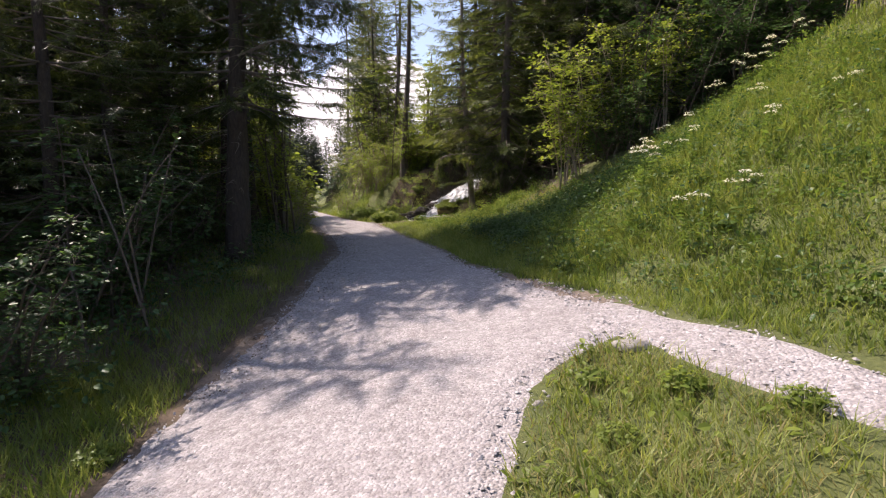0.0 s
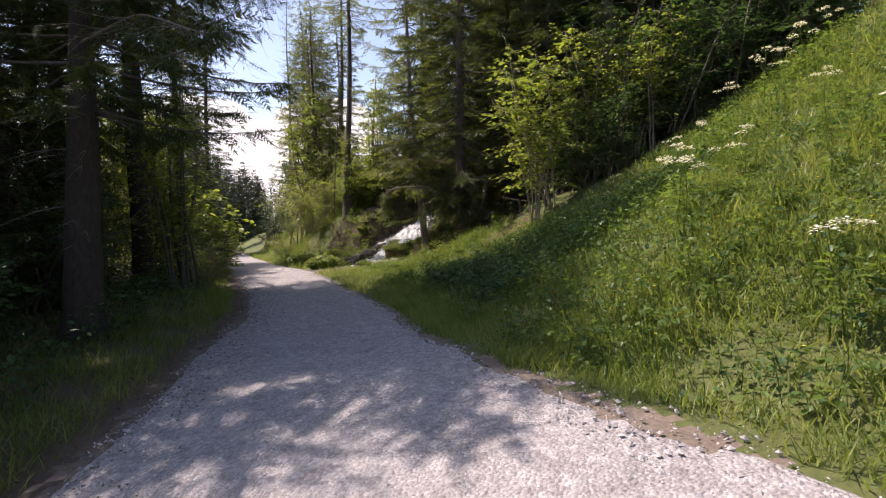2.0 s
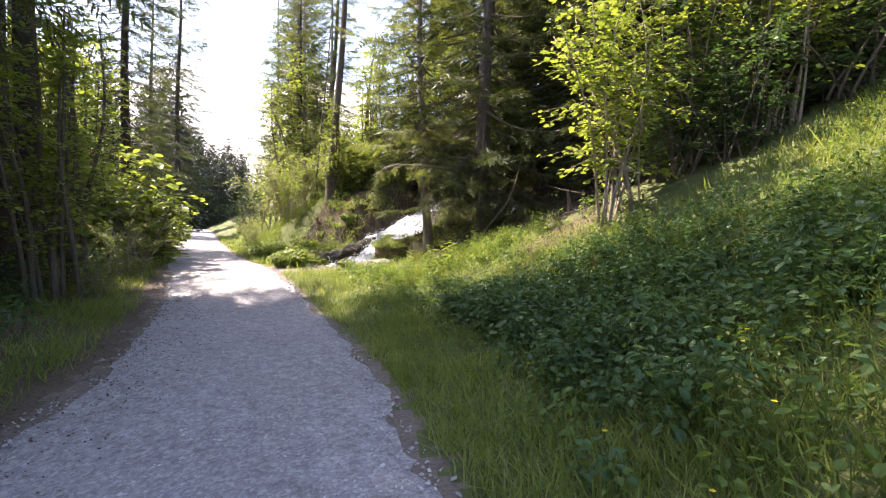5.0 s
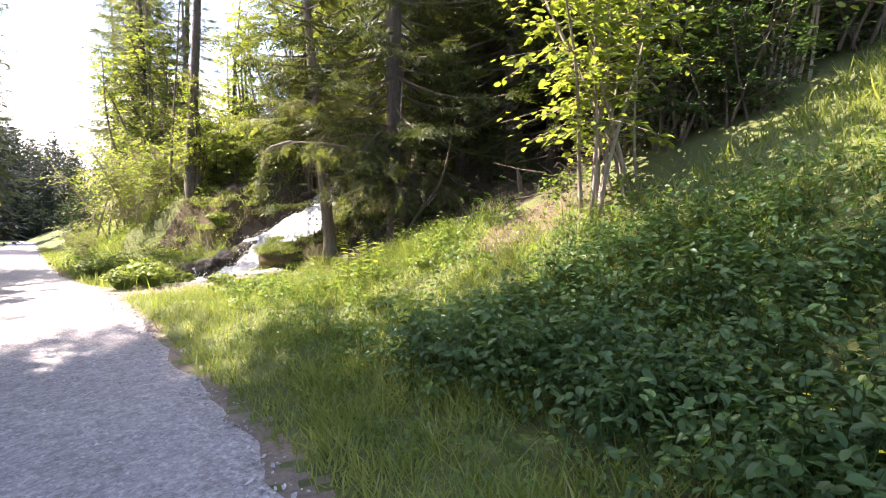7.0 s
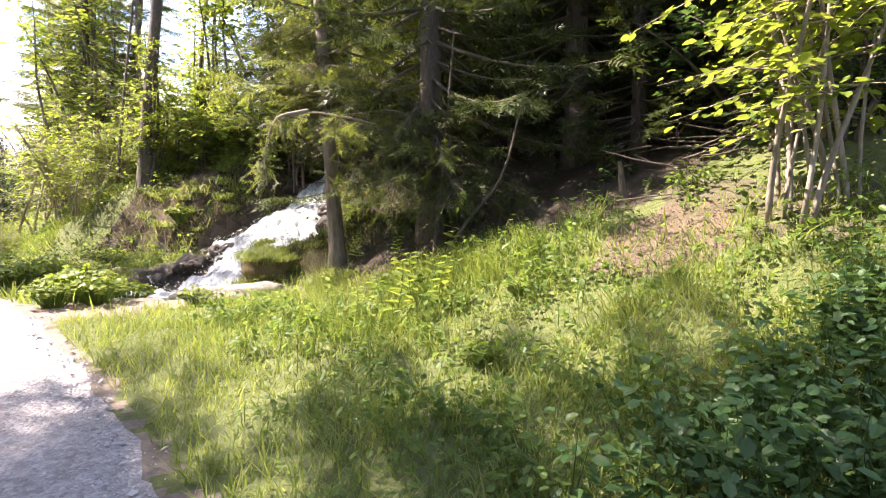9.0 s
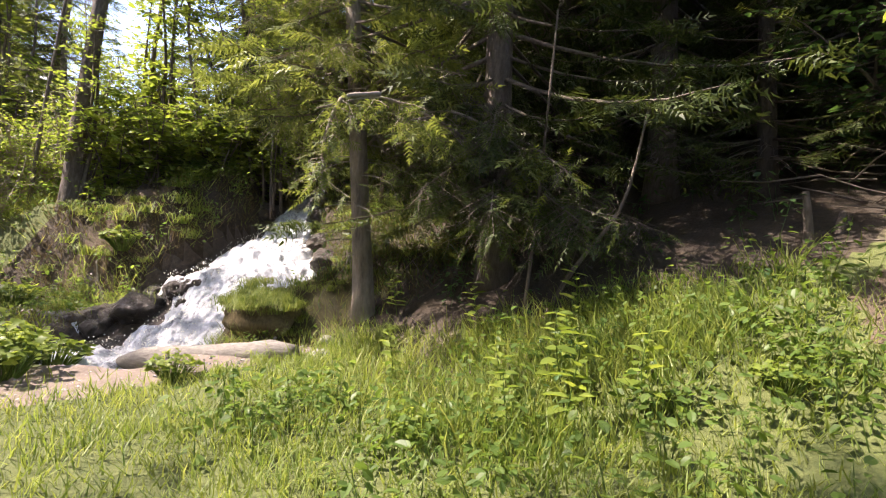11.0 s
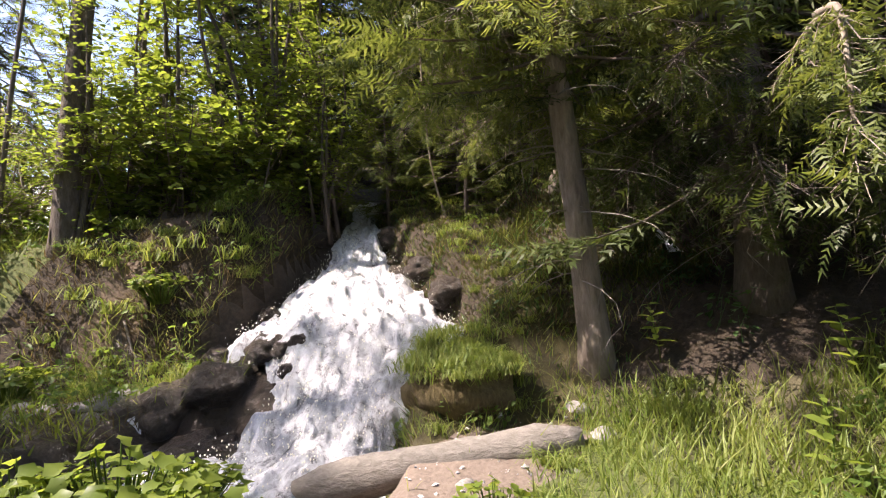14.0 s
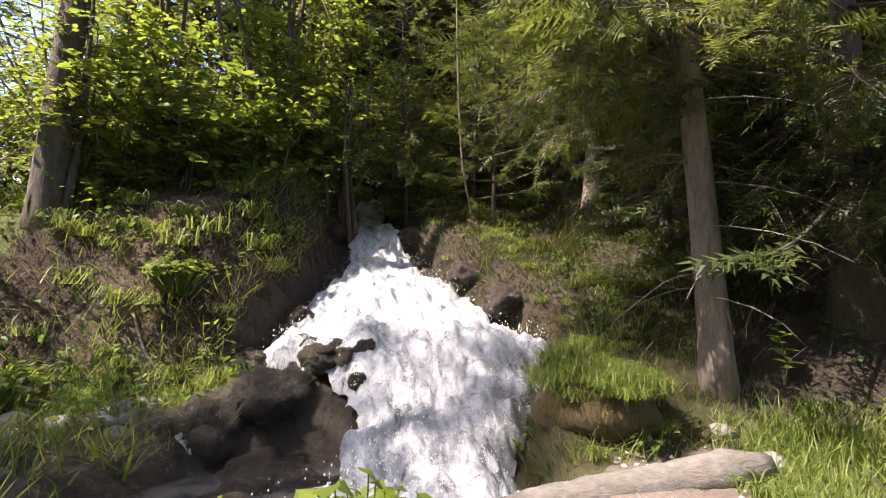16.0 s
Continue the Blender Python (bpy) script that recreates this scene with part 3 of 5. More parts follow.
# ---------------------------------------------------------------- trees of the left side
SP = "tall spruce tree with drooping boughs beside the path"
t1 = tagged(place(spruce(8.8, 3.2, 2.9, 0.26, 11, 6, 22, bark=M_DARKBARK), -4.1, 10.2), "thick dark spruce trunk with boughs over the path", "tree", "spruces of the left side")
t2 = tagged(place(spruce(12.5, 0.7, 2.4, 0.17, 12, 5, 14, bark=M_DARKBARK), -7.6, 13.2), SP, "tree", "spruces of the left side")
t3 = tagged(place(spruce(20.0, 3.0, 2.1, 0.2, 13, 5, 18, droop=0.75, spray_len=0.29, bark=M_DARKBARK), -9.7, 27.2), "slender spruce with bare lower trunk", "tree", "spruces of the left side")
for (x, y, rz, sc, src) in [(-5.9, 7.6, 40, 0.72, t2), (-6.3, 9.7, 140, 0.76, t2), (-7.6, 10.6, 80, 0.8, t2), (-8.2, 8.2, 300, 0.7, t2), (-7.9, 6.4, 220, 0.68, t2), (-9.5, 6.0, 90, 0.75, t2), (-10.5, 19, 120, 1.3, t2), (-7.2, 4.6, 160, 0.42, t2),
                          (-13.4, 41.5, 20, 1.1, t3), (-17, 46, 70, 1.05, t3), (-15.5, 30, 130, 0.9, t3), (-11.0, 12.0, 30, 1.1, t2), (-12.5, 8.0, 130, 1.05, t2), (-10.6, 15.6, 250, 1.2, t2), (-12.0, 3.5, 60, 0.9, t2), (-8.6, 14.8, 220, 1.4, t2), (-10.2, 15.8, 40, 1.5, t2), (-6.4, 12.0, 200, 1.0, t2)]:
    again(src, x, y, 0.1, rz, sc)

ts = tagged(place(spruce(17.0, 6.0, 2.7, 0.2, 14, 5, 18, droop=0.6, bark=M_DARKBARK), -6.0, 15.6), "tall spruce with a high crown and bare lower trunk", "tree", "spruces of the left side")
for x, y, rz, sc in [(-6.8, 17.4, 60, 1.15), (-5.7, 13.3, 150, 0.68), (-8.2, 16.4, 250, 1.1)]:
    again(ts, x, y, 0.1, rz, sc)

# ---------------------------------------------------------------- trees of the right side
tA = tagged(place(spruce(13.0, 2.7, 1.9, 0.125, 21, 6, 20, droop=0.6, lean=(-0.05, 0.06), mat=M_NEEDLE_NEW, bark=M_PEELED), 1.12, 20.22), "spruce with a pale peeling trunk beside the waterfall", "tree", "spruces of the right side")
tB = tagged(place(spruce(17.0, 1.3, 3.0, 0.19, 22, 4, 24, droop=0.75, dead=60), 2.4, 19.3), "thick spruce with low drooping boughs", "tree", "spruces of the right side")
tL = tagged(place(spruce(16.0, 8.6, 1.5, 0.17, 23, 5, 14, lean=(0.035, -0.02), mat=M_NEEDLE_NEW), -2.0, 26.2, 0.25), "spruce trunk on the steep bank beside the waterfall", "tree", "spruces of the right side")
for (x, y, rz, sc, src) in [(4.6, 18.6, 50, 1.0, tB), (5.2, 21.0, 100, 1.1, tB), (3.8, 22.3, 210, 0.9, tA), (6.2, 16.6, 150, 1.0, tB), (-3.4, 36.0, 30, 1.1, tL),
                          (-2.6, 33.5, 0, 1.0, tA), (4.1, 19.9, 40, 0.8, t2), (4.7, 17.3, 140, 0.65, t2), (5.9, 19.4, 250, 0.9, t2), (3.6, 21.2, 90, 0.5, t2), (6.8, 20.6, 30, 0.85, t2), (7.6, 18.9, 120, 0.9, t2), (8.6, 20.8, 230, 1.0, t2), (7.0, 22.6, 310, 0.9, t2), (2.8, 28.6, 20, 1.1, t2), (4.3, 26.8, 110, 1.1, t2), (5.8, 25.2, 200, 1.15, t2), (3.8, 30.6, 290, 1.3, t2), (-4.5, 33.6, 40, 1.0, t2), (-5.5, 38.2, 160, 1.1, t2), (-6.7, 43.6, 280, 1.2, t2), (1.9, 31.6, 70, 1.2, t2), (-4.1, 35.0, 10, 1.1, tA), (-5.0, 39.5, 70, 1.2, tA), (-5.9, 44.5, 140, 1.3, tA)]:
    again(src, x, y, 0, rz, sc)

ys = tagged(place(spruce(3.4, 0.15, 1.0, 0.04, 26, 6, 22, 0.2, False, 1.0, 0.35, M_NEEDLE_NEW, spray_len=0.22, sides=6, dead=0), 3.0, 23.6), "young bushy spruce above the mossy bank", "tree", "young spruces")
for (x, y, rz, sc) in [(3.7, 24.4, 80, 1.1), (2.4, 24.9, 190, 0.8), (4.2, 23.2, 260, 1.0), (5.0, 24.2, 30, 1.3), (3.4, 26.0, 120, 1.2), (-0.4, 29.2, 60, 1.2), (-3.6, 31.2, 60, 1.2)]:
    again(ys, x, y, 0, rz, sc)


def bough(tree, pts, seed, hang=0.5, n=70, spray=0.2, mat=None, r0=0.02, wood_mat=None):
    """A low bough with hanging twigs, some bare and some with fresh needles."""
    r = np.random.default_rng(seed)
    p = np.array(pts, float) - np.array(tree.matrix_basis.translation)
    t = np.linspace(0, 1, len(p))
    q = np.linspace(0, 1, 16)
    c = np.stack([np.interp(q, t, p[:, k]) for k in range(3)], -1)
    for _ in range(2):
        c[1:-1] = (c[:-2] + 2 * c[1:-1] + c[2:]) / 4
    wood = Acc()
    wood.tube(c, r0 * (1 - 0.8 * q) + 0.002, 6, True, 0.05, r)
    P, D, L = [], [], []
    for i in range(n):
        u = r.uniform(0.2, 0.97)
        b = np.array([np.interp(u, q, c[:, k]) for k in range(3)])
        ln = hang * r.uniform(0.3, 1.2)
        e = b + np.array([r.normal(0, 0.55), r.normal(0, 0.55), -r.uniform(0.2, 1.0)]) * ln
        m = (b + e) / 2 + r.normal(0, 0.1, 3) * ln
        wood.tube(np.stack([b, m, e]), np.array([0.004, 0.003, 0.0015]), 3, False)
        if r.random() < 0.65:
            for k in range(3):
                w = r.uniform(0.2, 1.0)
                P.append(b * (1 - w) ** 2 + 2 * m * w * (1 - w) + e * w * w)
                D.append(r.normal(0, 0.7, 3) + np.array([0, 0, -0.6]))
                L.append(spray * r.uniform(0.6, 1.3))
    P, D, L = np.array(P), np.array(D), np.array(L)
    tv, tf = spray_template(6, r)
    x, y, z = frames_of(D, r, 0.5)
    cr = Acc()
    cr.stamp(tv, tf, P, x * L[:, None], y * L[:, None], z * L[:, None])
    b_ob = part("bough", wood, wood_mat or M_PALEBARK, tree, "bare grey drooping bough")
    part("needles", cr, mat or M_NEEDLE_NEW, b_ob, "fresh yellow-green needle tips")


bough(tB, [(2.35, 19.25, 2.7), (1.5, 18.8, 3.0), (0.95, 18.5, 3.0), (0.6, 18.3, 2.85)], 61, 0.4, 40, wood_mat=M_BARK)
bough(tB, [(2.35, 19.25, 2.75), (1.2, 18.7, 3.05), (0.3, 18.3, 3.0), (-0.28, 18.1, 2.7)], 70, 0.3, 30)
bough(tB, [(0.3, 18.3, 3.0), (-0.1, 18.15, 2.85), (-0.22, 18.12, 2.45), (-0.18, 18.14, 2.05)], 71, 0.22, 60, 0.16)
bough(tB, [(2.35, 19.25, 3.3), (1.6, 19.1, 3.35), (0.9, 19.3, 3.2)], 62, 0.45, 40)
for k, (ex, ey, ez) in enumerate([(0.35, 21.7, 3.5), (0.0, 20.7, 4.0), (1.5, 21.9, 3.5), (0.5, 21.2, 4.5), (1.0, 22.0, 4.1), (-0.1, 21.6, 4.8), (1.9, 21.3, 3.2)]):
    bough(tA, [(1.15, 20.25, ez - 0.1), (1.15 + (ex - 1.15) * 0.5, 20.25 + (ey - 20.25) * 0.5, ez + 0.25), (ex, ey, ez)], 100 + k, 0.55, 110, 0.2, M_NEEDLE_NEW, 0.016)
bough(tB, [(2.4, 19.2, 2.6), (2.0, 18.3, 2.9), (1.8, 17.6, 2.5)], 63, 0.5, 50, wood_mat=M_BARK)
for k, (ex, ey, ez) in enumerate([(0.95, 18.75, 2.3), (1.25, 17.95, 2.1), (1.95, 17.45, 2.0), (2.9, 17.5, 2.1), (1.25, 19.9, 2.6), (3.6, 18.2, 2.2), (0.7, 19.2, 3.2), (1.5, 18.3, 2.9)]):
    bough(tB, [(2.4, 19.3, ez + 0.3), (2.4 + (ex - 2.4) * 0.5, 19.3 + (ey - 19.3) * 0.5, ez + 0.5), (ex, ey, ez)], 80 + k, 0.7, 110, 0.22, M_NEEDLE, 0.018, M_BARK)
bough(tA, [(1.0, 20.35, 3.75), (1.45, 19.8, 4.05), (1.85, 19.25, 3.85)], 64, 0.45, 60)
bough(tA, [(1.0, 20.35, 3.7), (0.55, 20.9, 3.95), (0.05, 21.5, 3.75)], 65, 0.55, 60)
bough(tA, [(1.0, 20.35, 3.9), (0.7, 19.9, 4.1), (0.35, 19.5, 3.85)], 66, 0.45, 60)
bough(tA, [(1.0, 20.35, 4.3), (1.6, 20.9, 4.5), (2.2, 21.5, 4.2)], 67, 0.6, 60)
bough(t1, [(-4.1, 10.2, 4.2), (-3.0, 9.6, 4.4), (-2.0, 9.0, 3.9)], 68, 0.7, 80, 0.25, M_NEEDLE)
bough(t1, [(-4.1, 10.2, 4.8), (-3.2, 10.6, 5.0), (-2.1, 11.0, 4.5)], 69, 0.7, 80, 0.25, M_NEEDLE)
for k, (ex, ey, ez) in enumerate([(-1.7, 10.7, 5.3), (-1.5, 9.7, 4.9), (-1.9, 11.7, 5.8), (-1.3, 10.3, 6.1), (-2.3, 9.2, 5.6)]):
    bough(t1, [(-4.1, 10.2, ez - 0.1), (-4.1 + (ex + 4.1) * 0.5, 10.2 + (ey - 10.2) * 0.5, ez + 0.4), (ex, ey, ez)], 120 + k, 0.8, 110, 0.25, M_NEEDLE, 0.02, M_BARK)
hz = random.Random(5)
hazel = broadleaf("hazel_shrub", [(hz.uniform(-0.35, 0.35), hz.uniform(-0.35, 0.3), hz.uniform(2.6, 4.4), hz.uniform(0.012, 0.026), hz.uniform(-0.3, 0.3), hz.uniform(-0.3, 0.3)) for _ in range(12)], 24, 11, 0.115, 31, M_LEAF_BRIGHT, start=0.3, twig_len=0.8)
tagged(place(hazel, 3.6, 14.5), "hazel shrub with many pale bare stems", "shrub", "hazel shrubs")
for x, y, rz, sc in [(5.1, 14.9, 100, 0.95), (5.9, 13.9, 210, 0.8), (8.0, 9.4, 30, 0.6), (8.9, 8.2, 140, 0.65), (9.6, 6.8, 250, 0.7), (9.9, 5.2, 80, 0.7), (8.6, 10.8, 200, 0.65)]:
    again(hazel, x, y, 0, rz, sc)
bushd = broadleaf("leafy_shrub", [(hz.uniform(-0.6, 0.6), hz.uniform(-0.6, 0.6), hz.uniform(1.6, 3.6), 0.028, hz.uniform(-0.5, 0.5), hz.uniform(-0.5, 0.5)) for _ in range(13)], 30, 11, 0.11, 35, M_LEAF_DARK, M_BARK, small=True, start=0.04, twig_len=0.7)
tagged(place(bushd, 6.0, 14.4), "dense dark leafy shrub at the forest edge", "shrub", "dark shrubs")
for (x, y, rz, sc) in [(7.6, 15.4, 200, 1.3), (8.9, 14.6, 300, 1.2), (5.4, 16.0, 20, 1.0), (4.9, 14.9, 77, 0.85), (10.5, 15.0, 130, 1.4), (12.8, 13.5, 60, 1.4), (13.0, 9.5, 10, 1.3), (12.5, 5.5, 230, 1.3), (11.5, 1.5, 100, 1.2), (15, 12, 20, 1.5), (6.6, 13.5, 40, 0.8), (7.9, 13.2, 150, 0.9), (5.2, 14.1, 290, 0.6), (9.2, 13.2, 240, 1.0),
                       (-4.2, 4.4, 20, 0.6), (-4.6, 6.6, 100, 0.75), (-5.2, 8.8, 220, 0.85), (-5.6, 11.4, 10, 0.8), (-6.4, 6.2, 310, 0.9), (-6.2, 4.0, 50, 0.7), (-7.4, 12.5, 110, 1.0), (-9.3, 42.5, 70, 1.15)]:
    again(bushd, x, y, 0, rz, sc)

# bright shrubs on the bank further along the path
bushb = broadleaf("shrub", [(hz.uniform(-0.6, 0.6), hz.uniform(-0.6, 0.6), hz.uniform(1.0, 2.2), 0.02, hz.uniform(-0.4, 0.4), hz.uniform(-0.4, 0.4)) for _ in range(14)], 18, 11, 0.075, 32, M_LEAF_BRIGHT, small=True, start=0.1, twig_len=0.5)
tagged(place(bushb, -3.3, 27.2), "light green leafy shrub on the bank", "shrub", "shrubs on the bank")
for (x, y, rz, sc) in [(-3.9, 29.3, 40, 1.3), (-5.0, 33.0, 90, 1.6), (-3.0, 31.0, 10, 1.7), (-4.6, 29.6, 260, 1.6), (-2.9, 28.4, 111, 1.2), (-1.2, 28.3, 60, 1.5), (-6.2, 31.0, 222, 0.7), (-5.4, 28.6, 12, 0.6), (0.6, 28.0, 10, 1.6), (-0.2, 30.5, 99, 2.0), (-1.6, 27.0, 200, 1.0), (-2.2, 29.0, 300, 1.4), (-6.6, 38.5, 15, 1.5), (-0.6, 26.2, 70, 1.0), (-9.2, 46, 15, 1.8), (-11.8, 30.5, 100, 1.2), (-13, 37, 100, 1.2), (-7.6, 20.5, 10, 1.0), (-7.0, 22.8, 80, 0.9), (-9.5, 26, 180, 1.2), (-6.4, 13.5, 30, 1.2), (-8.6, 22.6, 60, 1.3), (-5.2, 17.9, 90, 0.7), (-5.9, 19.8, 200, 0.8), (-6.7, 22.0, 310, 0.9), (-8.0, 25.2, 130, 1.0), (-4.4, 15.2, 20, 0.5), (1.8, 26.2, 30, 1.0), (3.2, 25.6, 150, 1.1), (4.4, 25.0, 250, 1.0), (2.6, 28.2, 60, 1.5), (-3.0, 28.2, 20, 0.8)]:
    again(bushb, x, y, 0, rz, sc)

# tall thin broadleaf trees above the waterfall
ald = broadleaf("alder_tree", [(hz.uniform(-0.22, 0.12), hz.uniform(-0.15, 0.15), hz.uniform(4.5, 7.5), hz.uniform(0.04, 0.075), hz.uniform(-0.5, 0.5), hz.uniform(-0.4, 0.4)) for _ in range(7)], 36, 11, 0.125, 33, M_LEAF_BRIGHT, M_BARK, start=0.2, twig_len=0.8)
tagged(place(ald, 0.7, 26.3), "slender multi-stemmed alder above the waterfall", "tree", "alders")
for (x, y, rz, sc) in [(-0.6, 27.6, 90, 1.0), (-4.2, 32.0, 10, 1.2), (-5.3, 36.5, 200, 1.2), (-1.9, 26.3, 260, 0.62), (2.3, 27.3, 200, 0.9), (1.3, 25.3, 310, 0.62), (-4.7, 14.6, 80, 0.72), (-5.4, 16.2, 10, 0.8), (-9.8, 24.6, 150, 1.1), (-9.6, 21.2, 240, 1.0), (-11.2, 24.0, 330, 1.1), (-12.6, 28.0, 30, 1.2), (-7.6, 19.6, 20, 0.85), (-8.6, 21.4, 100, 1.0), (-11.6, 29.5, 10, 1.0)]:
    again(ald, x, y, 0, rz, sc)

big = broadleaf("shrub", [(hz.uniform(-0.5, 0.5), hz.uniform(-0.5, 0.5), hz.uniform(1.0, 2.0), 0.02, hz.uniform(-0.4, 0.4), hz.uniform(-0.3, 0.3)) for _ in range(9)], 20, 9, 0.14, 36, M_LEAF_BRIGHT, M_BARK, start=0.1, twig_len=0.55)
tagged(place(big, -0.7, 25.9), "broad-leaved shrub overhanging the stream bank", "shrub", "broad-leaved shrubs")
for (x, y, rz, sc) in [(-1.5, 26.3, 70, 0.9), (0.3, 25.6, 160, 0.9), (0.9, 26.2, 250, 1.0), (-0.2, 26.8, 300, 1.2), (-6.7, 20.3, 20, 1.6), (-7.5, 21.3, 200, 1.6), (-6.2, 21.6, 90, 1.0), (-8.3, 24.5, 10, 1.5), (1.2, 24.9 + 1.0, 40, 0.7)]:
    again(big, x, y, 0, rz, sc)

# distant forest
fs = spruce(18.0, 0.8, 2.9, 0.2, 41, 1, 8, 0.62, False, 1.0, 0.45, M_FARNEEDLE, spray_len=1.55, sides=6, dead=0, limbs=False)
tagged(place(fs, -22, 62), "dark distant spruce standing beyond the path", "tree", "distant spruces")
fr = random.Random(8)
for i in range(104):
    side = i / 104
    if side < 0.45:
        y = fr.uniform(42, 150)
        x, hgt = float(path_left(y)) - fr.uniform(2.5, 22), fr.uniform(0.55, 0.85)
    elif side < 0.6:
        y = fr.uniform(60, 150)
        x, hgt = float(path_right(y)) + fr.uniform(8, 40), fr.uniform(0.5, 0.8)
    elif side < 0.72:
        y, x, hgt = fr.uniform(150, 165), fr.uniform(-95, 30), fr.uniform(0.5, 0.7)
    elif side < 0.9:
        y, x, hgt = fr.uniform(14, 60), fr.uniform(16, 40), fr.uniform(0.75, 1.1)
    else:
        y, x, hgt = fr.uniform(2, 40), fr.uniform(-40, -17), fr.uniform(0.75, 1.0)
    again(fs, x, y, 0.2, fr.uniform(0, 360), hgt)
for i in range(34):
    a, r = radians(-24 + 9.5 * i / 33 + fr.uniform(-0.5, 0.5)), fr.uniform(78, 112)
    hgt = (23.0 - 13.0 * i / 33) * r / 95 * fr.uniform(0.8, 1.08)
    again(fs, r * math.sin(a), 6 + r * math.cos(a), 0.2, fr.uniform(0, 360), hgt / 18)
for i in range(16):
    a = fr.uniform(math.pi * 0.95, math.pi * 2.05)
    again(fs, 26 * math.cos(a) + fr.uniform(-4, 4), -6 + 20 * math.sin(a), 0.2, fr.uniform(0, 360), fr.uniform(0.5, 0.8))

for x, y, rz, sc in [(6.6, 18.3, 20, 0.6), (7.8, 21.8, 130, 0.7), (6.4, 23.4, 250, 0.6), (8.0, 17.6, 310, 0.7)]:
    again(tB, x, y, 0.1, rz, sc)
for x, y, hgt in [(9.8, 18.6, 0.7), (10.5, 22.0, 0.7), (8.6, 25.6, 0.7), (5.5, 27.5, 0.65), (3.0, 31.0, 0.7), (12.0, 19.5, 0.8), (11.0, 26.0, 0.8), (7.0, 29.0, 0.7), (-12.5, 4.5, 0.55), (-13.5, 7.5, 0.65), (-12.8, 10.4, 0.7), (-14.5, 13.2, 0.8), (-13.0, 16.2, 0.8), (-15.5, 9.0, 0.8), (-16.0, 5.0, 0.7), (-15.0, 18.5, 0.8)]:
    again(fs, x, y, 0.1, fr.uniform(0, 360), hgt)
pole = spruce(25.0, 9.0, 0.75, 0.17, 45, 3, 7, 0.7, True, 1.0, 0.4, M_FARNEEDLE, spray_len=0.4, dead=50)
tagged(place(pole, -10.3, 56.0), "tall half-dead spruce with a bare pole-like trunk", "tree", "distant spruces")


# ---------------------------------------------------------------- ground cover
def scatter(rng, n, x0, x1, y0, y1, keep):
    x, y = rng.uniform(x0, x1, n), rng.uniform(y0, y1, n)
    k = rng.random(n) < keep(x, y)
    return x[k], y[k]


BLADE_V = np.array([(-0.5, 0, 0), (0.5, 0, 0), (-0.38, 0.12, 0.5), (0.38, 0.12, 0.5), (0, 0.42, 0.95)])
BLADE_F = np.array([(0, 1, 3), (0, 3, 2), (2, 3, 4)])


def slope_at(x, y):
    e = 0.06
    return (ground(x + e, y) - ground(x - e, y)) / (2 * e), (ground(x, y + e) - ground(x, y - e)) / (2 * e)


def steepness(x, y):
    a, b = slope_at(x, y)
    return np.clip(np.sqrt(1 + a * a + b * b), 1, 4) / 4


def blades(acc, rng, x, y, height, width, lean=0.5):
    n = len(x)
    a = rng.uniform(0, 2 * np.pi, n)
    h = height * rng.uniform(0.55, 1.3, n)
    side = np.stack([np.cos(a), np.sin(a), np.zeros(n)], -1)
    fwd = np.stack([-np.sin(a), np.cos(a), np.zeros(n)], -1)
    up = unit(np.stack([lean * rng.standard_normal(n) * 0.5, lean * rng.standard_normal(n) * 0.5, np.ones(n)], -1))
    ga, gb = slope_at(x, y)
    up = unit(up + 0.45 * np.stack([-ga, -gb, 0 * ga], -1) / np.sqrt(1 + ga * ga + gb * gb)[:, None])
    pos = np.stack([x, y, ground(x, y) - 0.015], -1)
    acc.stamp(BLADE_V, BLADE_F, pos, side * (width * rng.uniform(0.7, 1.4, n))[:, None], fwd * (h * rng.uniform(0.3, 1.6, n))[:, None], up * h[:, None])


def on_track(x, y):
    """How far a place is from being trodden: 0 on the paths, 1 beside them."""
    e = 0.22 * fbm(x, y, 2.5, 3)
    main = smooth(-0.14, 0.10, np.maximum(path_left(y) - x, x - path_right(y)) + e)
    side = np.where(y < 6.9, smooth(-0.16, 0.12, np.maximum(np.where(y < 4.32, branch_near(y), 1.2) - x, x - bank_toe(y)) + e), 1.0)
    return main * side * (1 - 0.93 * dirt_zone(x, y))


def wet(x, y):
    s, w = stream(x, y)
    return ((s > -1.0) & (s < 8) & (w < right_edge(s) + 0.1) & (w > left_edge(s) - 0.2)) | (np.hypot((x + 1.55) / 1.3, (y - 22.3) / 1.0) < 1)


rng = np.random.default_rng(3)
clump = lambda x, y: np.clip(0.68 + 0.75 * fbm(x, y, 1.7, 3), 0.28, 1.0)


def under_trees(x, y):
    """0 in the open grass, 1 on the dark floor under the spruces beside the stream."""
    return smooth(-0.15, 0.3, ((x - 1.15) * 1.7 + (y - 19.4) * 1.1) / 2.02 + 0.25 * fbm(x, y, 1.5, 3)) * smooth(15.5, 16.5, y)


def recess(x, y):
    """1 on the dark bare upper bank to the left of the waterfall."""
    s, w = stream(x, y)
    return smooth(0.5, 0.8, (y - 24.7) - 0.25 * (x + 2.0) + 0.3 * fbm(x, y, 1.6, 3)) * smooth(0.2, -0.2, w - left_edge(s)) * smooth(27.2, 26.6, y)


M_STRAW = leaf_material("dry_yellow_grass", (0.14, 0.12, 0.045), (0.26, 0.23, 0.09), (0.40, 0.36, 0.17), 0.35, 0.7)


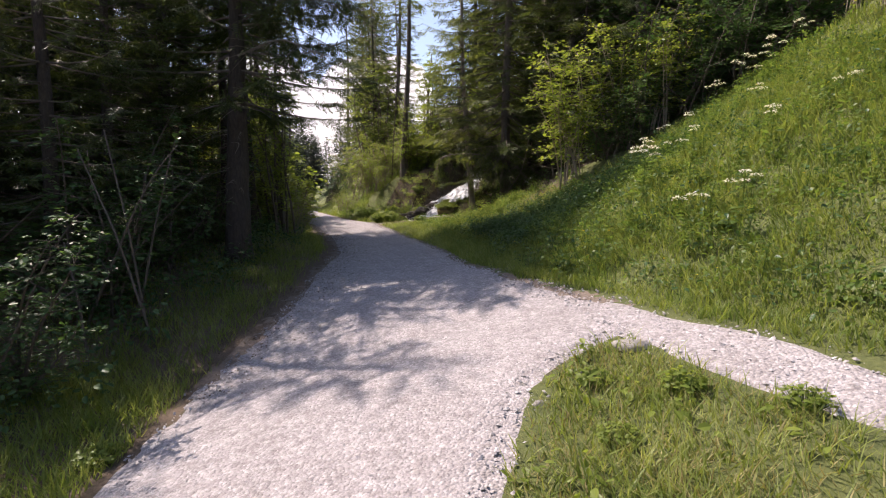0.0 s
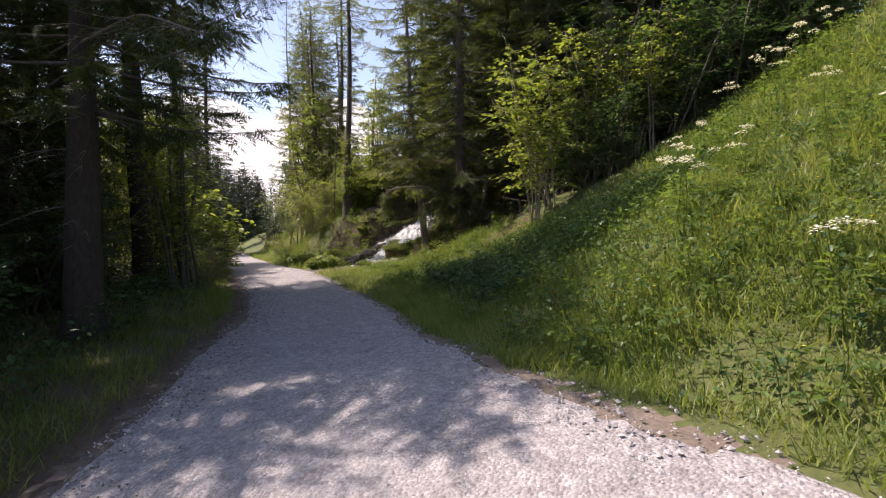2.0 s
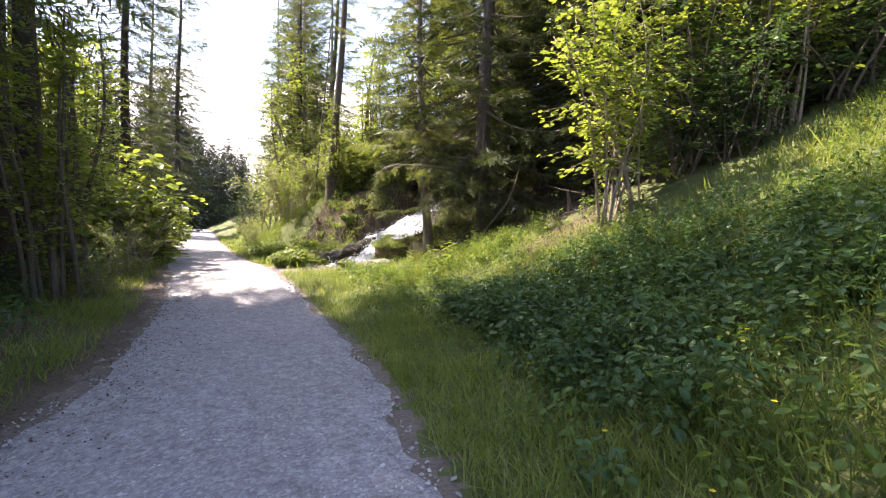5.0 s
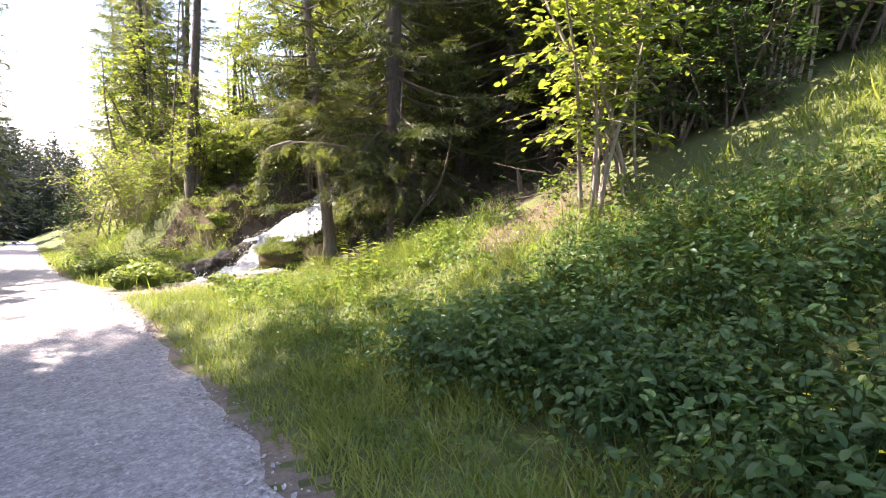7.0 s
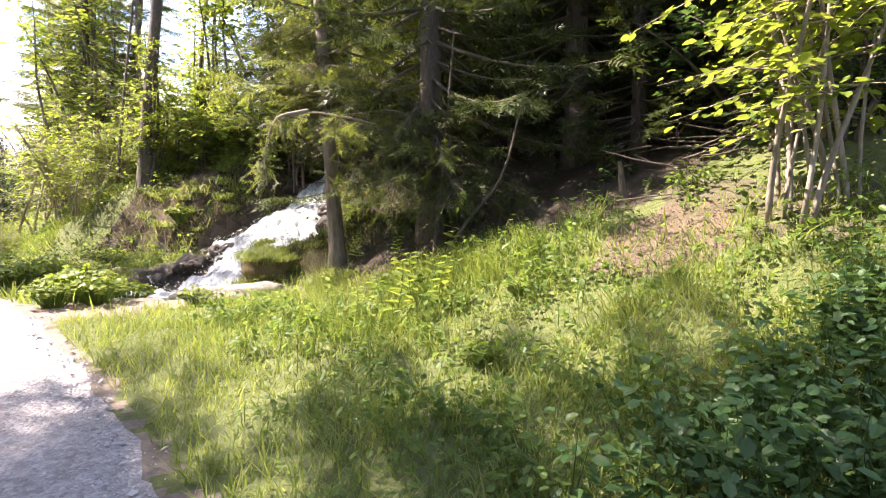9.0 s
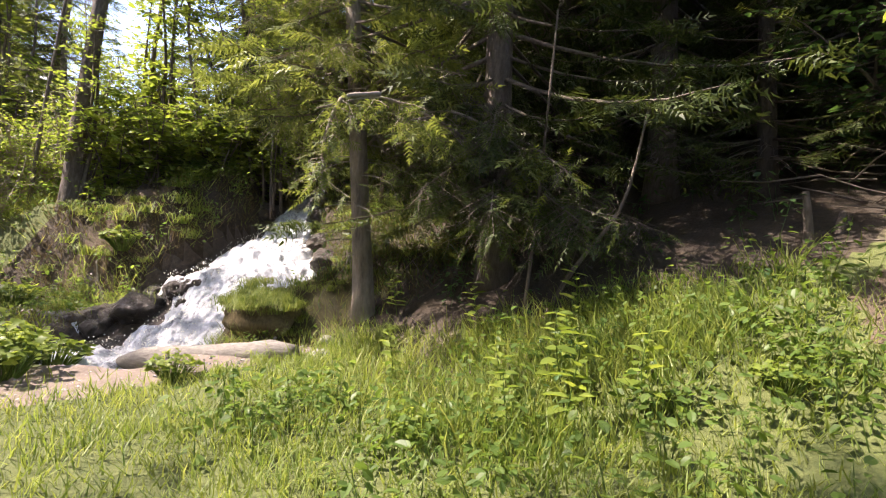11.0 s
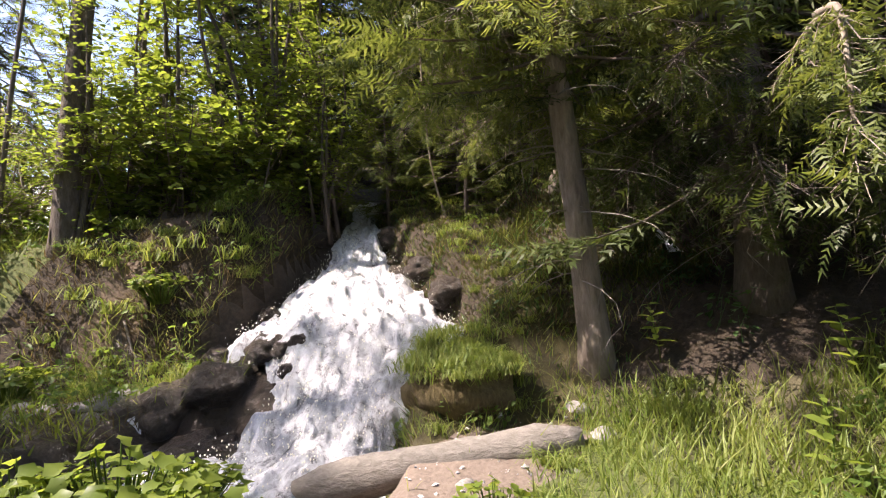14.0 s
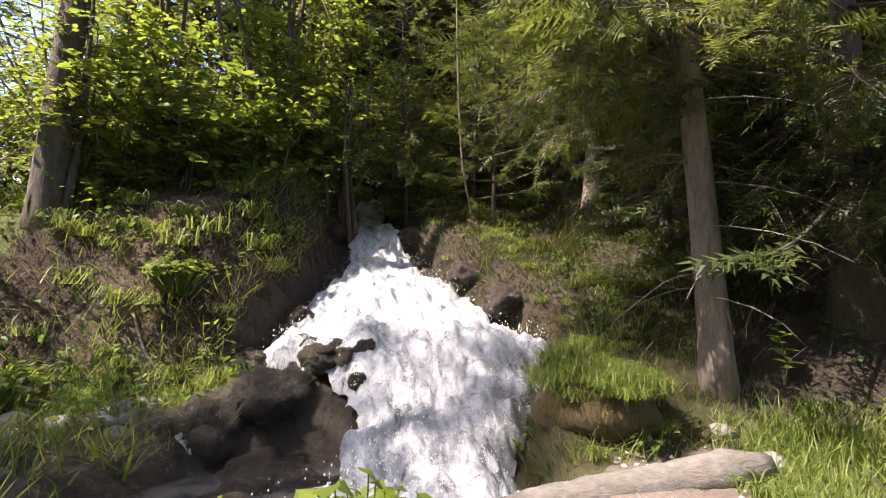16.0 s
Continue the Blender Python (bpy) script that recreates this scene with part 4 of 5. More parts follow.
def lay(name, label, n, box, keep, height, width, lean, mat=None):
    acc = Acc()
    x, y = scatter(rng, n, *box, keep)
    blades(acc, rng, x, y, height * (0.65 + 0.5 * clump(x, y)), width, lean)
    return tagged(part(name, acc, mat or M_GRASS, None, "", False), label, "grass", kind="stuff")


def meadow(x, y):
    d = x - bank_toe(y)
    return on_track(x, y) * clump(x, y) * (d > -0.05) * np.where((y > 9.0) & (d > 0.6), np.clip(1 - 0.5 * smooth(9, 10.5, y), 0.3, 1), 1) * smooth(5.0 + 14 * smooth(14, 11, y), 3.0 + 12 * smooth(14, 11, y), d)


lay("meadow_grass", "long green and yellowish meadow grass on the slope", 180000, (0.0, 8.0, 3.0, 15.0), meadow, 0.18, 0.010, 0.9)
lay("meadow_grass", "long meadow grass higher up the slope", 60000, (3.0, 20.0, -4.0, 18.0), lambda x, y: meadow(x, y) * (x - bank_toe(y) > 2), 0.27, 0.02, 0.9)
lay("grass", "short grass and herbs between the two paths", 38000, (0.3, 5.0, -1.0, 5.2), lambda x, y: on_track(x, y) * clump(x, y) * (x < branch_near(y)) * (x > path_right(y) - 0.1), 0.17, 0.008, 1.0)
lay("dry_grass", "dry yellowish blades among the weeds between the paths", 9000, (0.3, 3.0, 1.0, 4.3), lambda x, y: on_track(x, y) * clump(y, x) ** 2 * (x < branch_near(y)) * (x > path_right(y) - 0.1), 0.15, 0.007, 1.4, M_STRAW)
lay("grass", "sunlit grass strip beside the path", 60000, (-3.5, 4.0, 12.0, 20.2), lambda x, y: on_track(x, y) * clump(x, y) * (x > path_right(y)) * smooth(5.2, 3.4, x - bank_toe(y)) * (1 - under_trees(x, y)) * (1 - 0.6 * litter_patch(x, y)), 0.16, 0.009, 0.9)
lay("grass", "tall shaded grass at the forest edge", 18000, (-0.5, 3.2, 16.3, 20.1), lambda x, y: on_track(x, y) * smooth(-0.2, 0.8, x) * clump(x, y) * (1 - under_trees(x, y)), 0.30, 0.010, 0.7)
lay("grass", "sunlit verge grass and weeds", 22000, (-5.0, -1.6, -0.5, 5.5), lambda x, y: on_track(x, y) * clump(x, y) * (x < path_left(y)), 0.20, 0.010, 0.9)
lay("grass", "thin grass along the shaded verge", 110000, (-7.0, -1.5, -1.0, 20.0), lambda x, y: on_track(x, y) * clump(x, y) * (x < path_left(y)) * smooth(3.5, 0.4, path_left(y) - x) * np.where(y > 4.5, smooth(0.1, 0.5, path_left(y) - x), 1), 0.19, 0.010, 0.9)
lay("grass", "verge grass further along the path", 50000, (-16.0, -2.0, 19.5, 45.0), lambda x, y: on_track(x, y) * (1 - wet(x, y)) * clump(x, y) * smooth(4.0, 0.6, np.maximum(path_left(y) - x, x - path_right(y))), 0.26, 0.02, 0.7)
lay("grass", "coarse drooping grass on the steep bank", 60000, (-5.0, 1.2, 23.2, 28.5), lambda x, y: (1 - wet(x, y)) * on_track(x, y) * clump(x, y) ** 4 * 0.6 * (1 - 0.8 * recess(x, y)), 0.3, 0.009, 1.6)


def mossy(x, y):
    s, w = stream(x, y)
    return (w > right_edge(s) + 0.05) * np.maximum(smooth(1.5, 0.2, s), 0.3) * (s > -0.35) * smooth(2.4, 1.3, w - right_edge(s)) * clump(x, y) ** 1.5


M_DRY = leaf_material("dry_grass_and_roots", (0.06, 0.042, 0.022), (0.12, 0.09, 0.045), (0.24, 0.19, 0.10), 0.25, 0.8)


M_MOSSLEAF = leaf_material("bank_moss", (0.035, 0.045, 0.014), (0.065, 0.085, 0.02), (0.13, 0.14, 0.035), 0.3, 0.8)


def slope_right(x, y):
    s, w = stream(x, y)
    return (w > right_edge(s) + 0.0) * (s > -0.25) * (s < 6.5) * smooth(3.4, 2.2, w - right_edge(s)) * clump(x, y)


lay("dry_grass", "brown dry grass and roots hanging on the bank", 70000, (-0.5, 5.5, 19.8, 26.5), lambda x, y: slope_right(x, y) * steepness(x, y) * 0.8, 0.16, 0.009, 2.2, M_DRY)
lay("grass", "dark moss and fern tips on the steep bank", 70000, (-0.5, 5.5, 19.8, 26.5), lambda x, y: slope_right(x, y) * steepness(x, y) * clump(y, x) ** 2, 0.13, 0.016, 1.8, M_LEAF_DARK)
lay("dry_grass", "dry grass and rootlets on the bank beside the pool", 60000, (-5.0, 1.0, 23.2, 27.0), lambda x, y: steepness(x, y) * (1 - wet(x, y)) * on_track(x, y) * clump(y, x) ** 2 * (1 - 0.25 * recess(x, y)), 0.2, 0.009, 2.2, M_DRY)
lay("moss", "low green moss and seedlings on the steep bank", 170000, (-0.5, 5.0, 20.0, 26.0), lambda x, y: slope_right(x, y) * clump(x * 1.7, y * 1.7) * smooth(0.6, 1.4, stream(x, y)[0]), 0.09, 0.018, 1.6, M_MOSSLEAF)
lay("grass", "tufts of grass on the mossy bank", 22000, (-1.0, 4.5, 19.6, 26.0), mossy, 0.24, 0.008, 0.9)


def herbs(name, label, n, box, keep, height, leaf, mat, leaves=18, seed=0):
    """Leafy herbs: thin stems that carry leaves in threes."""
    r = np.random.default_rng(seed)
    x, y = scatter(r, n, *box, keep)
    m = len(x)
    z = ground(x, y)
    h = height * r.uniform(0.5, 1.3, m) * (0.6 + 0.6 * clump(x, y))
    acc = Acc()
    lean = 0.25 * r.standard_normal((m, 2))
    k = leaves
    u = r.uniform(0.2, 1.0, (m, k))
    base = np.stack([x[:, None] + lean[:, :1] * u * h[:, None], y[:, None] + lean[:, 1:] * u * h[:, None], z[:, None] + u * h[:, None]], -1)
    a = r.uniform(0, 2 * np.pi, (m, k))
    out = np.stack([np.cos(a), np.sin(a), r.uniform(-0.35, 0.35, (m, k))], -1)
    reach = (leaf * r.uniform(0.4, 1.8, (m, k)))[..., None]
    pos = (base + out * reach).reshape(-1, 3)
    dirs = out.reshape(-1, 3) + 0.3 * r.standard_normal((m * k, 3)) + np.array([0, 0, -0.25])
    L = leaf * r.uniform(0.6, 1.25, m * k)
    xx, yy, zz = frames_of(dirs, r, 0.3)
    acc.stamp(LEAF_V, LEAF_F, pos, xx * L[:, None], yy * L[:, None], zz * L[:, None])
    for i in range(m):
        p0 = np.array([x[i], y[i], z[i] - 0.02])
        p1 = p0 + np.array([lean[i, 0] * h[i], lean[i, 1] * h[i], h[i]])
        acc.tube(np.stack([p0, (p0 + p1) / 2, p1]), np.array([0.004, 0.003, 0.002]), 3, False)
    return tagged(part(name, acc, mat, None, "", False), label, "undergrowth", kind="stuff")


herbs("bramble_undergrowth", "dark green bramble leaves on the shaded slope", 3000, (0.4, 5.0, 8.8, 13.7), lambda x, y: smooth(0.7, 1.3, x - bank_toe(y)) * smooth(4.6, 3.4, x - bank_toe(y)) * smooth(8.8, 9.8, y) * clump(x, y), 0.38, 0.064, M_LEAF_DARK, 20, 1)
herbs("herbs", "light green leafy herbs in the grass strip", 700, (-1.0, 4.0, 13.5, 18.5), lambda x, y: on_track(x, y) * smooth(0.4, 1.6, x - bank_toe(y)) * clump(x, y) * (1 - under_trees(x, y)) * (1 - 0.8 * litter_patch(x, y)), 0.30, 0.065, M_LEAF, 14, 2)
herbs("herbs", "leafy herbs among the meadow grass", 2600, (1.5, 8.0, 3.5, 12.5), lambda x, y: (x - bank_toe(y) > 0.3) * clump(x, y), 0.34, 0.05, M_LEAF, 9, 3)
herbs("herbs", "broad-leaved light green herbs in the meadow", 1300, (1.0, 7.0, 3.0, 10.5), lambda x, y: on_track(x, y) * (x - bank_toe(y) > 0.15) * clump(y, x) ** 2, 0.32, 0.06, M_LEAF, 11, 13)
herbs("herbs", "dark green leafy herbs scattered in the meadow", 800, (1.0, 7.5, 3.5, 10.5), lambda x, y: on_track(x, y) * (x - bank_toe(y) > 0.2) * clump(y * 1.3, x) ** 2, 0.34, 0.055, M_LEAF_DARK, 11, 14)
herbs("herbs", "low herbs in the shaded grass strip", 1100, (-1.5, 2.6, 8.5, 15.5), lambda x, y: on_track(x, y) * smooth(0.15, 0.5, x - bank_toe(y)) * smooth(2.6, 1.6, x - bank_toe(y)) * clump(y, x) ** 1.5, 0.2, 0.045, M_LEAF, 11, 15)
herbs("herbs", "small leafy weeds between the paths", 150, (0.4, 4.0, 0.5, 5.0), lambda x, y: on_track(x, y) * (x < branch_near(y)) * (x > path_right(y)), 0.16, 0.06, M_LEAF_BRIGHT, 9, 4)
herbs("undergrowth", "dark leafy undergrowth under the spruces", 1500, (-8.5, -2.2, 1.5, 19.5), lambda x, y: smooth(0.5, 1.4, path_left(y) - x) * clump(x, y), 0.5, 0.085, M_LEAF_DARK, 15, 5)
herbs("undergrowth", "bright undergrowth along the far verge", 1000, (-14.0, -4.0, 18.5, 36.0), lambda x, y: smooth(0.3, 0.9, path_left(y) - x) * clump(x, y), 0.6, 0.10, M_LEAF_BRIGHT, 13, 6)
herbs("undergrowth", "leafy plants on the bank beside the stream", 650, (-5.6, 1.5, 23.5, 28.5), lambda x, y: (1 - wet(x, y)) * on_track(x, y) * clump(x, y) ** 1.5, 0.42, 0.075, M_LEAF, 13, 7)
herbs("undergrowth", "sparse plants on the dark forest floor", 500, (1.0, 8.0, 16.5, 25.0), lambda x, y: (1 - wet(x, y)) * clump(x, y) ** 2 * 0.5, 0.32, 0.07, M_LEAF_DARK, 12, 8)
herbs("herbs", "plants on the mossy bank", 420, (-0.5, 4.6, 19.8, 26.0), mossy, 0.26, 0.06, M_LEAF, 12, 9)


def leafy_plant(height, leaf, leaves, seed, mat, name="leafy_plant"):
    r = np.random.default_rng(seed)
    root = new(name)
    st, cr = Acc(), Acc()
    t = np.linspace(0, 1, 7)
    pts = np.stack([0.08 * height * np.sin(t * 3 + seed), 0.08 * height * np.cos(t * 2.5 + seed) - 0.08 * height, t * height], -1)
    st.tube(pts, 0.006 * (1 - 0.6 * t), 5, True)
    part("stem", st, M_LEAF, root)
    u = np.repeat(np.linspace(0.3, 1, (leaves + 1) // 2), 2)[:leaves]
    b = np.stack([np.interp(u, t, pts[:, k]) for k in range(3)], -1)
    a = np.arange(leaves) * np.pi + (np.arange(leaves) // 2) * 1.6 + r.uniform(-0.3, 0.3, leaves)
    d = np.stack([np.cos(a), np.sin(a), r.uniform(-0.15, 0.5, leaves)], -1)
    L = leaf * (1.25 - 0.6 * u) * r.uniform(0.8, 1.2, leaves)
    x, y, z = frames_of(d, r, 0.2)
    cr.stamp(LEAF_V, LEAF_F, b, x * L[:, None], y * L[:, None] * 0.75, z * L[:, None])
    part("foliage", cr, mat, root)
    return root


lp = tagged(place(leafy_plant(0.62, 0.17, 16, 3, M_LEAF_BRIGHT), 1.2, 17.1), "single upright leafy plant in tall grass", "plant", "upright plants")
for x, y, rz, sc in [(0.85, 17.35, 60, 0.8), (1.5, 17.3, 140, 0.75), (0.9, 16.6, 200, 1.05), (0.55, 16.9, 20, 0.7), (1.3, 16.4, 280, 0.9), (0.6, 18.5, 90, 0.8), (1.9, 17.6, 120, 1.0), (1.6, 18.6, 30, 0.9), (1.35, 19.8, 30, 0.8)]:
    again(lp, x, y, 0, rz, sc)


def butterbur(seed, n=26, size=0.22):
    """A low clump of broad lobed leaves on short stalks."""
    r = np.random.default_rng(seed)
    root = new("broad_leaved_clump")
    cr, st = Acc(), Acc()
    a, rad = r.uniform(0, 6.3, n), 0.42 * np.sqrt(r.random(n))
    h = (0.48 - 0.45 * rad) * r.uniform(0.7, 1.2, n)
    pos = np.stack([rad * np.cos(a), rad * np.sin(a), h], -1)
    ang = np.linspace(0, 2 * np.pi, 10, endpoint=False)
    rr = np.array([0.55, 0.8, 0.62, 0.95, 0.68, 1.0, 0.68, 0.95, 0.62, 0.8])
    tv = np.vstack([[(0, 0, 0)], np.stack([-np.cos(ang) * rr * 0.5 + 0.1, np.sin(ang) * rr * 0.5, 0.08 * np.cos(2 * ang)], -1)])
    tf = np.array([(0, 1 + (i + 1) % 10, 1 + i) for i in range(10)])
    d = np.stack([np.cos(a), np.sin(a), -0.25 + 0.3 * r.standard_normal(n)], -1)
    L = size * r.uniform(0.6, 1.2, n)
    x, y, z = frames_of(d, r, 0.25)
    cr.stamp(tv, tf, pos, x * L[:, None], y * L[:, None], z * L[:, None])
    for i in range(n):
        st.tube(np.stack([pos[i] * np.array([0.3, 0.3, 0]) - np.array([0, 0, 0.03]), pos[i] * np.array([0.7, 0.7, 0.6]), pos[i]]), np.array([0.006, 0.005, 0.004]), 4, False)
    part("foliage", cr, M_LEAF_BRIGHT, root)
    tagged(part("stalk_tangle", st, M_LEAF, root), kind="stuff")
    return root


bb = tagged(place(butterbur(4, 130, 0.13), -2.25, 20.75), "low clump of broad light green leaves beside the pool", "plant", "broad-leaved clumps")
for x, y, rz, sc in [(-2.6, 20.3, 80, 0.8), (-1.85, 21.2, 200, 0.85), (-2.1, 20.2, 300, 0.8), (-2.6, 21.15, 150, 0.9), (-1.2, 24.7, 20, 0.8), (-3.6, 22.8, 40, 1.0), (-3.4, 23.8, 100, 0.9), (-0.9, 19.5, 10, 0.5), (-2.6, 24.9, 220, 0.9)]:
    again(bb, x, y, 0, rz, sc)

for x, y, rz, sc in [(1.05, 3.35, 20, 0.3), (1.5, 3.05, 120, 0.34), (0.95, 2.6, 220, 0.28), (1.95, 2.6, 60, 0.3), (3.2, 5.7, 90, 0.36), (3.6, 7.0, 180, 0.36), (-2.6, 3.6, 0, 0.36), (1.0, 15.2, 40, 0.42), (0.2, 17.3, 140, 0.42), (1.8, 15.9, 280, 0.4)]:
    again(bb, x, y, 0.02, rz, sc)


def umbellifer(seed, height=0.85, heads=4):
    r = np.random.default_rng(seed)
    root = new("white_umbellifer")
    st = Acc()
    t = np.linspace(0, 1, 6)
    pts = np.stack([0.05 * np.sin(t * 3), 0.04 * np.sin(t * 2 + 1), t * height], -1)
    st.tube(pts, 0.006 * (1 - 0.5 * t), 5, True)
    tips = [pts[-1]]
    for i in range(heads - 1):
        a = i * 2.1 + r.uniform(0, 1)
        k = 3 + i % 2
        e = pts[k] + np.array([0.16 * math.cos(a), 0.16 * math.sin(a), height - pts[k][2] - r.uniform(0.0, 0.12)])
        st.tube(np.stack([pts[k], (pts[k] + e) / 2 + np.array([0.03 * math.cos(a), 0.03 * math.sin(a), 0]), e]), np.array([0.004, 0.003, 0.002]), 4, False)
        tips.append(e)
    part("stem", st, M_LEAF, root)
    for e in tips:
        u = Acc()
        n = 46
        a, rad = r.uniform(0, 6.3, n), 0.062 * np.sqrt(r.random(n)) * r.uniform(0.8, 1.2)
        p = e[None] + np.stack([rad * np.cos(a), rad * np.sin(a), 0.035 - 7.0 * rad ** 2 + 0.008 * r.standard_normal(n)], -1)
        d = np.stack([np.cos(a), np.sin(a), 0.2 * r.standard_normal(n)], -1)
        x, y, z = frames_of(d, r, 0.3)
        u.stamp(SMALL_V, SMALL_F, p, x * 0.028, y * 0.034, z * 0.028)
        tagged(part("umbel", u, M_PETAL, root, "flat head of tiny white flowers"), kind="stuff")
    lf = Acc()
    n = 22
    b = np.stack([np.interp(r.uniform(0.1, 0.75, n), t, pts[:, k]) for k in range(3)], -1)
    a = r.uniform(0, 6.3, n)
    d = np.stack([np.cos(a), np.sin(a), r.uniform(-0.2, 0.4, n)], -1)
    x, y, z = frames_of(d, r, 0.3)
    lf.stamp(LEAF_V, LEAF_F, b + d * 0.05, x * 0.11, y * 0.09, z * 0.11)
    part("foliage", lf, M_LEAF, root)
    return root


UM = "white umbel flower standing in the meadow grass"
um1 = tagged(place(umbellifer(1), 3.1, 7.9), UM, "flower", "white umbellifers")
um2 = tagged(place(umbellifer(2, 0.75, 3), 2.96, 7.55), UM, "flower", "white umbellifers")
ur = random.Random(4)
spots = [(3.3, 8.4), (3.55, 7.7), (3.9, 7.9), (3.15, 5.3), (2.75, 5.6), (4.2, 6.5), (4.9, 8.0)]
spots += [(4.6 + 0.3 * i + ur.uniform(-0.2, 0.2), 10.6 - 0.05 * i + ur.uniform(-0.4, 0.4)) for i in range(9)]
spots += [(ur.uniform(3.8, 8), ur.uniform(3, 8.5)) for _ in range(10)]
for x, y in spots:
    again(ur.choice([um1, um2]), x, y, 0, ur.uniform(0, 360), ur.uniform(0.65, 1.05))

# yellow flowers
acc = Acc()
x, y = scatter(rng, 420, 1.0, 8.0, 3.5, 13.0, lambda x, y: (x - bank_toe(y) > 0.3) * clump(x, y) ** 2)
n = len(x)
for i in range(n):
    c = np.array([x[i], y[i], gz(x[i], y[i]) + rng.uniform(0.2, 0.38)])
    a = np.arange(5) * 1.2566 + rng.uniform(0, 1)
    d = np.stack([np.cos(a), np.sin(a), np.full(5, 0.35)], -1)
    xx, yy, zz = frames_of(d, rng, 0.1)
    acc.stamp(SMALL_V, SMALL_F, np.repeat(c[None], 5, 0), xx * 0.017, yy * 0.022, zz * 0.017)
tagged(part("buttercups", acc, M_YELLOW, None, "", False), "small yellow buttercups in the meadow", "flower", kind="stuff")

# ---------------------------------------------------------------- stones of the path
OCTA = np.array([(1, 0, 0), (-1, 0, 0), (0, 1, 0), (0, -1, 0), (0, 0, 1), (0, 0, -1.0)])
OCTA_F = np.array([(0, 2, 4), (2, 1, 4), (1, 3, 4), (3, 0, 4), (2, 0, 5), (1, 2, 5), (3, 1, 5), (0, 3, 5)])
M_PEBBLE = leaf_material("gravel_stones", (0.20, 0.185, 0.18), (0.34, 0.32, 0.315), (0.62, 0.59, 0.58), 0.0, 0.9)


def pebbles(name, label, n, box, keep, lo, hi, lift):
    x, y = scatter(rng, n, *box, keep)
    m = len(x)
    size = lo + (hi - lo) * rng.random(m) ** 3
    a = rng.uniform(0, 6.3, m)
    acc = Acc()
    xa = np.stack([np.cos(a), np.sin(a), 0.3 * rng.standard_normal(m)], -1) * size[:, None]
    ya = np.stack([-np.sin(a), np.cos(a), 0.3 * rng.standard_normal(m)], -1) * (size * rng.uniform(0.5, 1, m))[:, None]
    za = np.stack([np.zeros(m), np.zeros(m), size * rng.uniform(0.4, 0.8, m)], -1)
    acc.stamp(OCTA, OCTA_F, np.stack([x, y, ground(x, y) + lift], -1), xa, ya, za)
    return tagged(part(name, acc, M_PEBBLE, None, "", False), label, "gravel", kind="stuff")


onpath = lambda x, y: (1 - on_track(x, y)) ** 4 * np.where(np.abs(x - (path_left(y) + path_right(y)) / 2) < 9, 1, 0)
pebbles("gravel", "loose crushed stones on the path", 80000, (-5.5, 4.0, 0.8, 19.5), onpath, 0.005, 0.026, 0.022)
pebbles("gravel", "loose stones beside the pool", 1500, (-3.6, 1.2, 18.8, 21.6), lambda x, y: dirt_zone(x, y), 0.005, 0.03, 0.0)

lit = Acc()
x, y = scatter(rng, 26000, -5.0, -0.6, 4.5, 16.0, lambda x, y: smooth(1.1, 0.0, x - path_left(y)) * smooth(-1.6, -0.3, x - path_left(y)) * clump(x, y))
x2, y2 = scatter(rng, 4000, 1.9, 4.1, 14.3, 16.5, litter_patch)
x, y = np.concatenate([x, x2]), np.concatenate([y, y2])
n = len(x)
a = rng.uniform(0, 6.3, n)
d = np.stack([np.cos(a), np.sin(a), 0.25 * rng.standard_normal(n)], -1)
xx, yy, zz = frames_of(d, rng, 0.4)
size = rng.uniform(0.012, 0.036, n)[:, None]
lit.stamp(SMALL_V, SMALL_F, np.stack([x, y, ground(x, y) + 0.037], -1), xx * size, yy * size, zz * size)
M_DEADLEAF = leaf_material("fallen_brown_leaves", (0.05, 0.036, 0.02), (0.10, 0.07, 0.042), (0.19, 0.14, 0.09), 0.1, 0.85)
tagged(part("leaf_litter", lit, M_DEADLEAF, None, "", False), "brown fallen leaves and needles along the path", "leaf litter", kind="stuff")

# ---------------------------------------------------------------- waterfall
def water_material(name, foam_lo, foam_hi, stretch):
    m, nt, b = material(name, 0.35)
    f = noisy(nt, 5.5, 9, 0.74, stretch, 1.0)
    fine = noisy(nt, 22, 6, 0.7, stretch, 1.2)
    mixv = nt.nodes.new("ShaderNodeMath")
    mixv.operation = "MULTIPLY_ADD"
    mixv.inputs[1].default_value = 0.35
    nt.links.new(fine, mixv.inputs[0])
    nt.links.new(f, mixv.inputs[2])
    mask = ramp(nt, mixv.outputs[0], [(foam_lo, (0, 0, 0)), (foam_lo * 0.55 + foam_hi * 0.45, (0.62, 0.62, 0.62)), (foam_hi, (1, 1, 1))])
    foam = ramp(nt, noisy(nt, 1.7, 4, 0.6, stretch, 0.8), [(0.34, (0.60, 0.63, 0.68)), (0.54, (0.86, 0.88, 0.90))])
    nt.links.new(blend(nt, mask, (0.09, 0.088, 0.085), foam), b.inputs["Base Color"])
    nt.links.new(ramp(nt, mixv.outputs[0], [(foam_lo, (0.08, 0.08, 0.08)), (foam_hi, (0.6, 0.6, 0.6))]), b.inputs["Roughness"])
    bp = node(nt, "ShaderNodeBump", Strength=1.0, Distance=0.07)
    nt.links.new(mixv.outputs[0], bp.inputs["Height"])
    nt.links.new(bp.outputs[0], b.inputs["Normal"])
    b.inputs["IOR"].default_value = 1.33
    return m


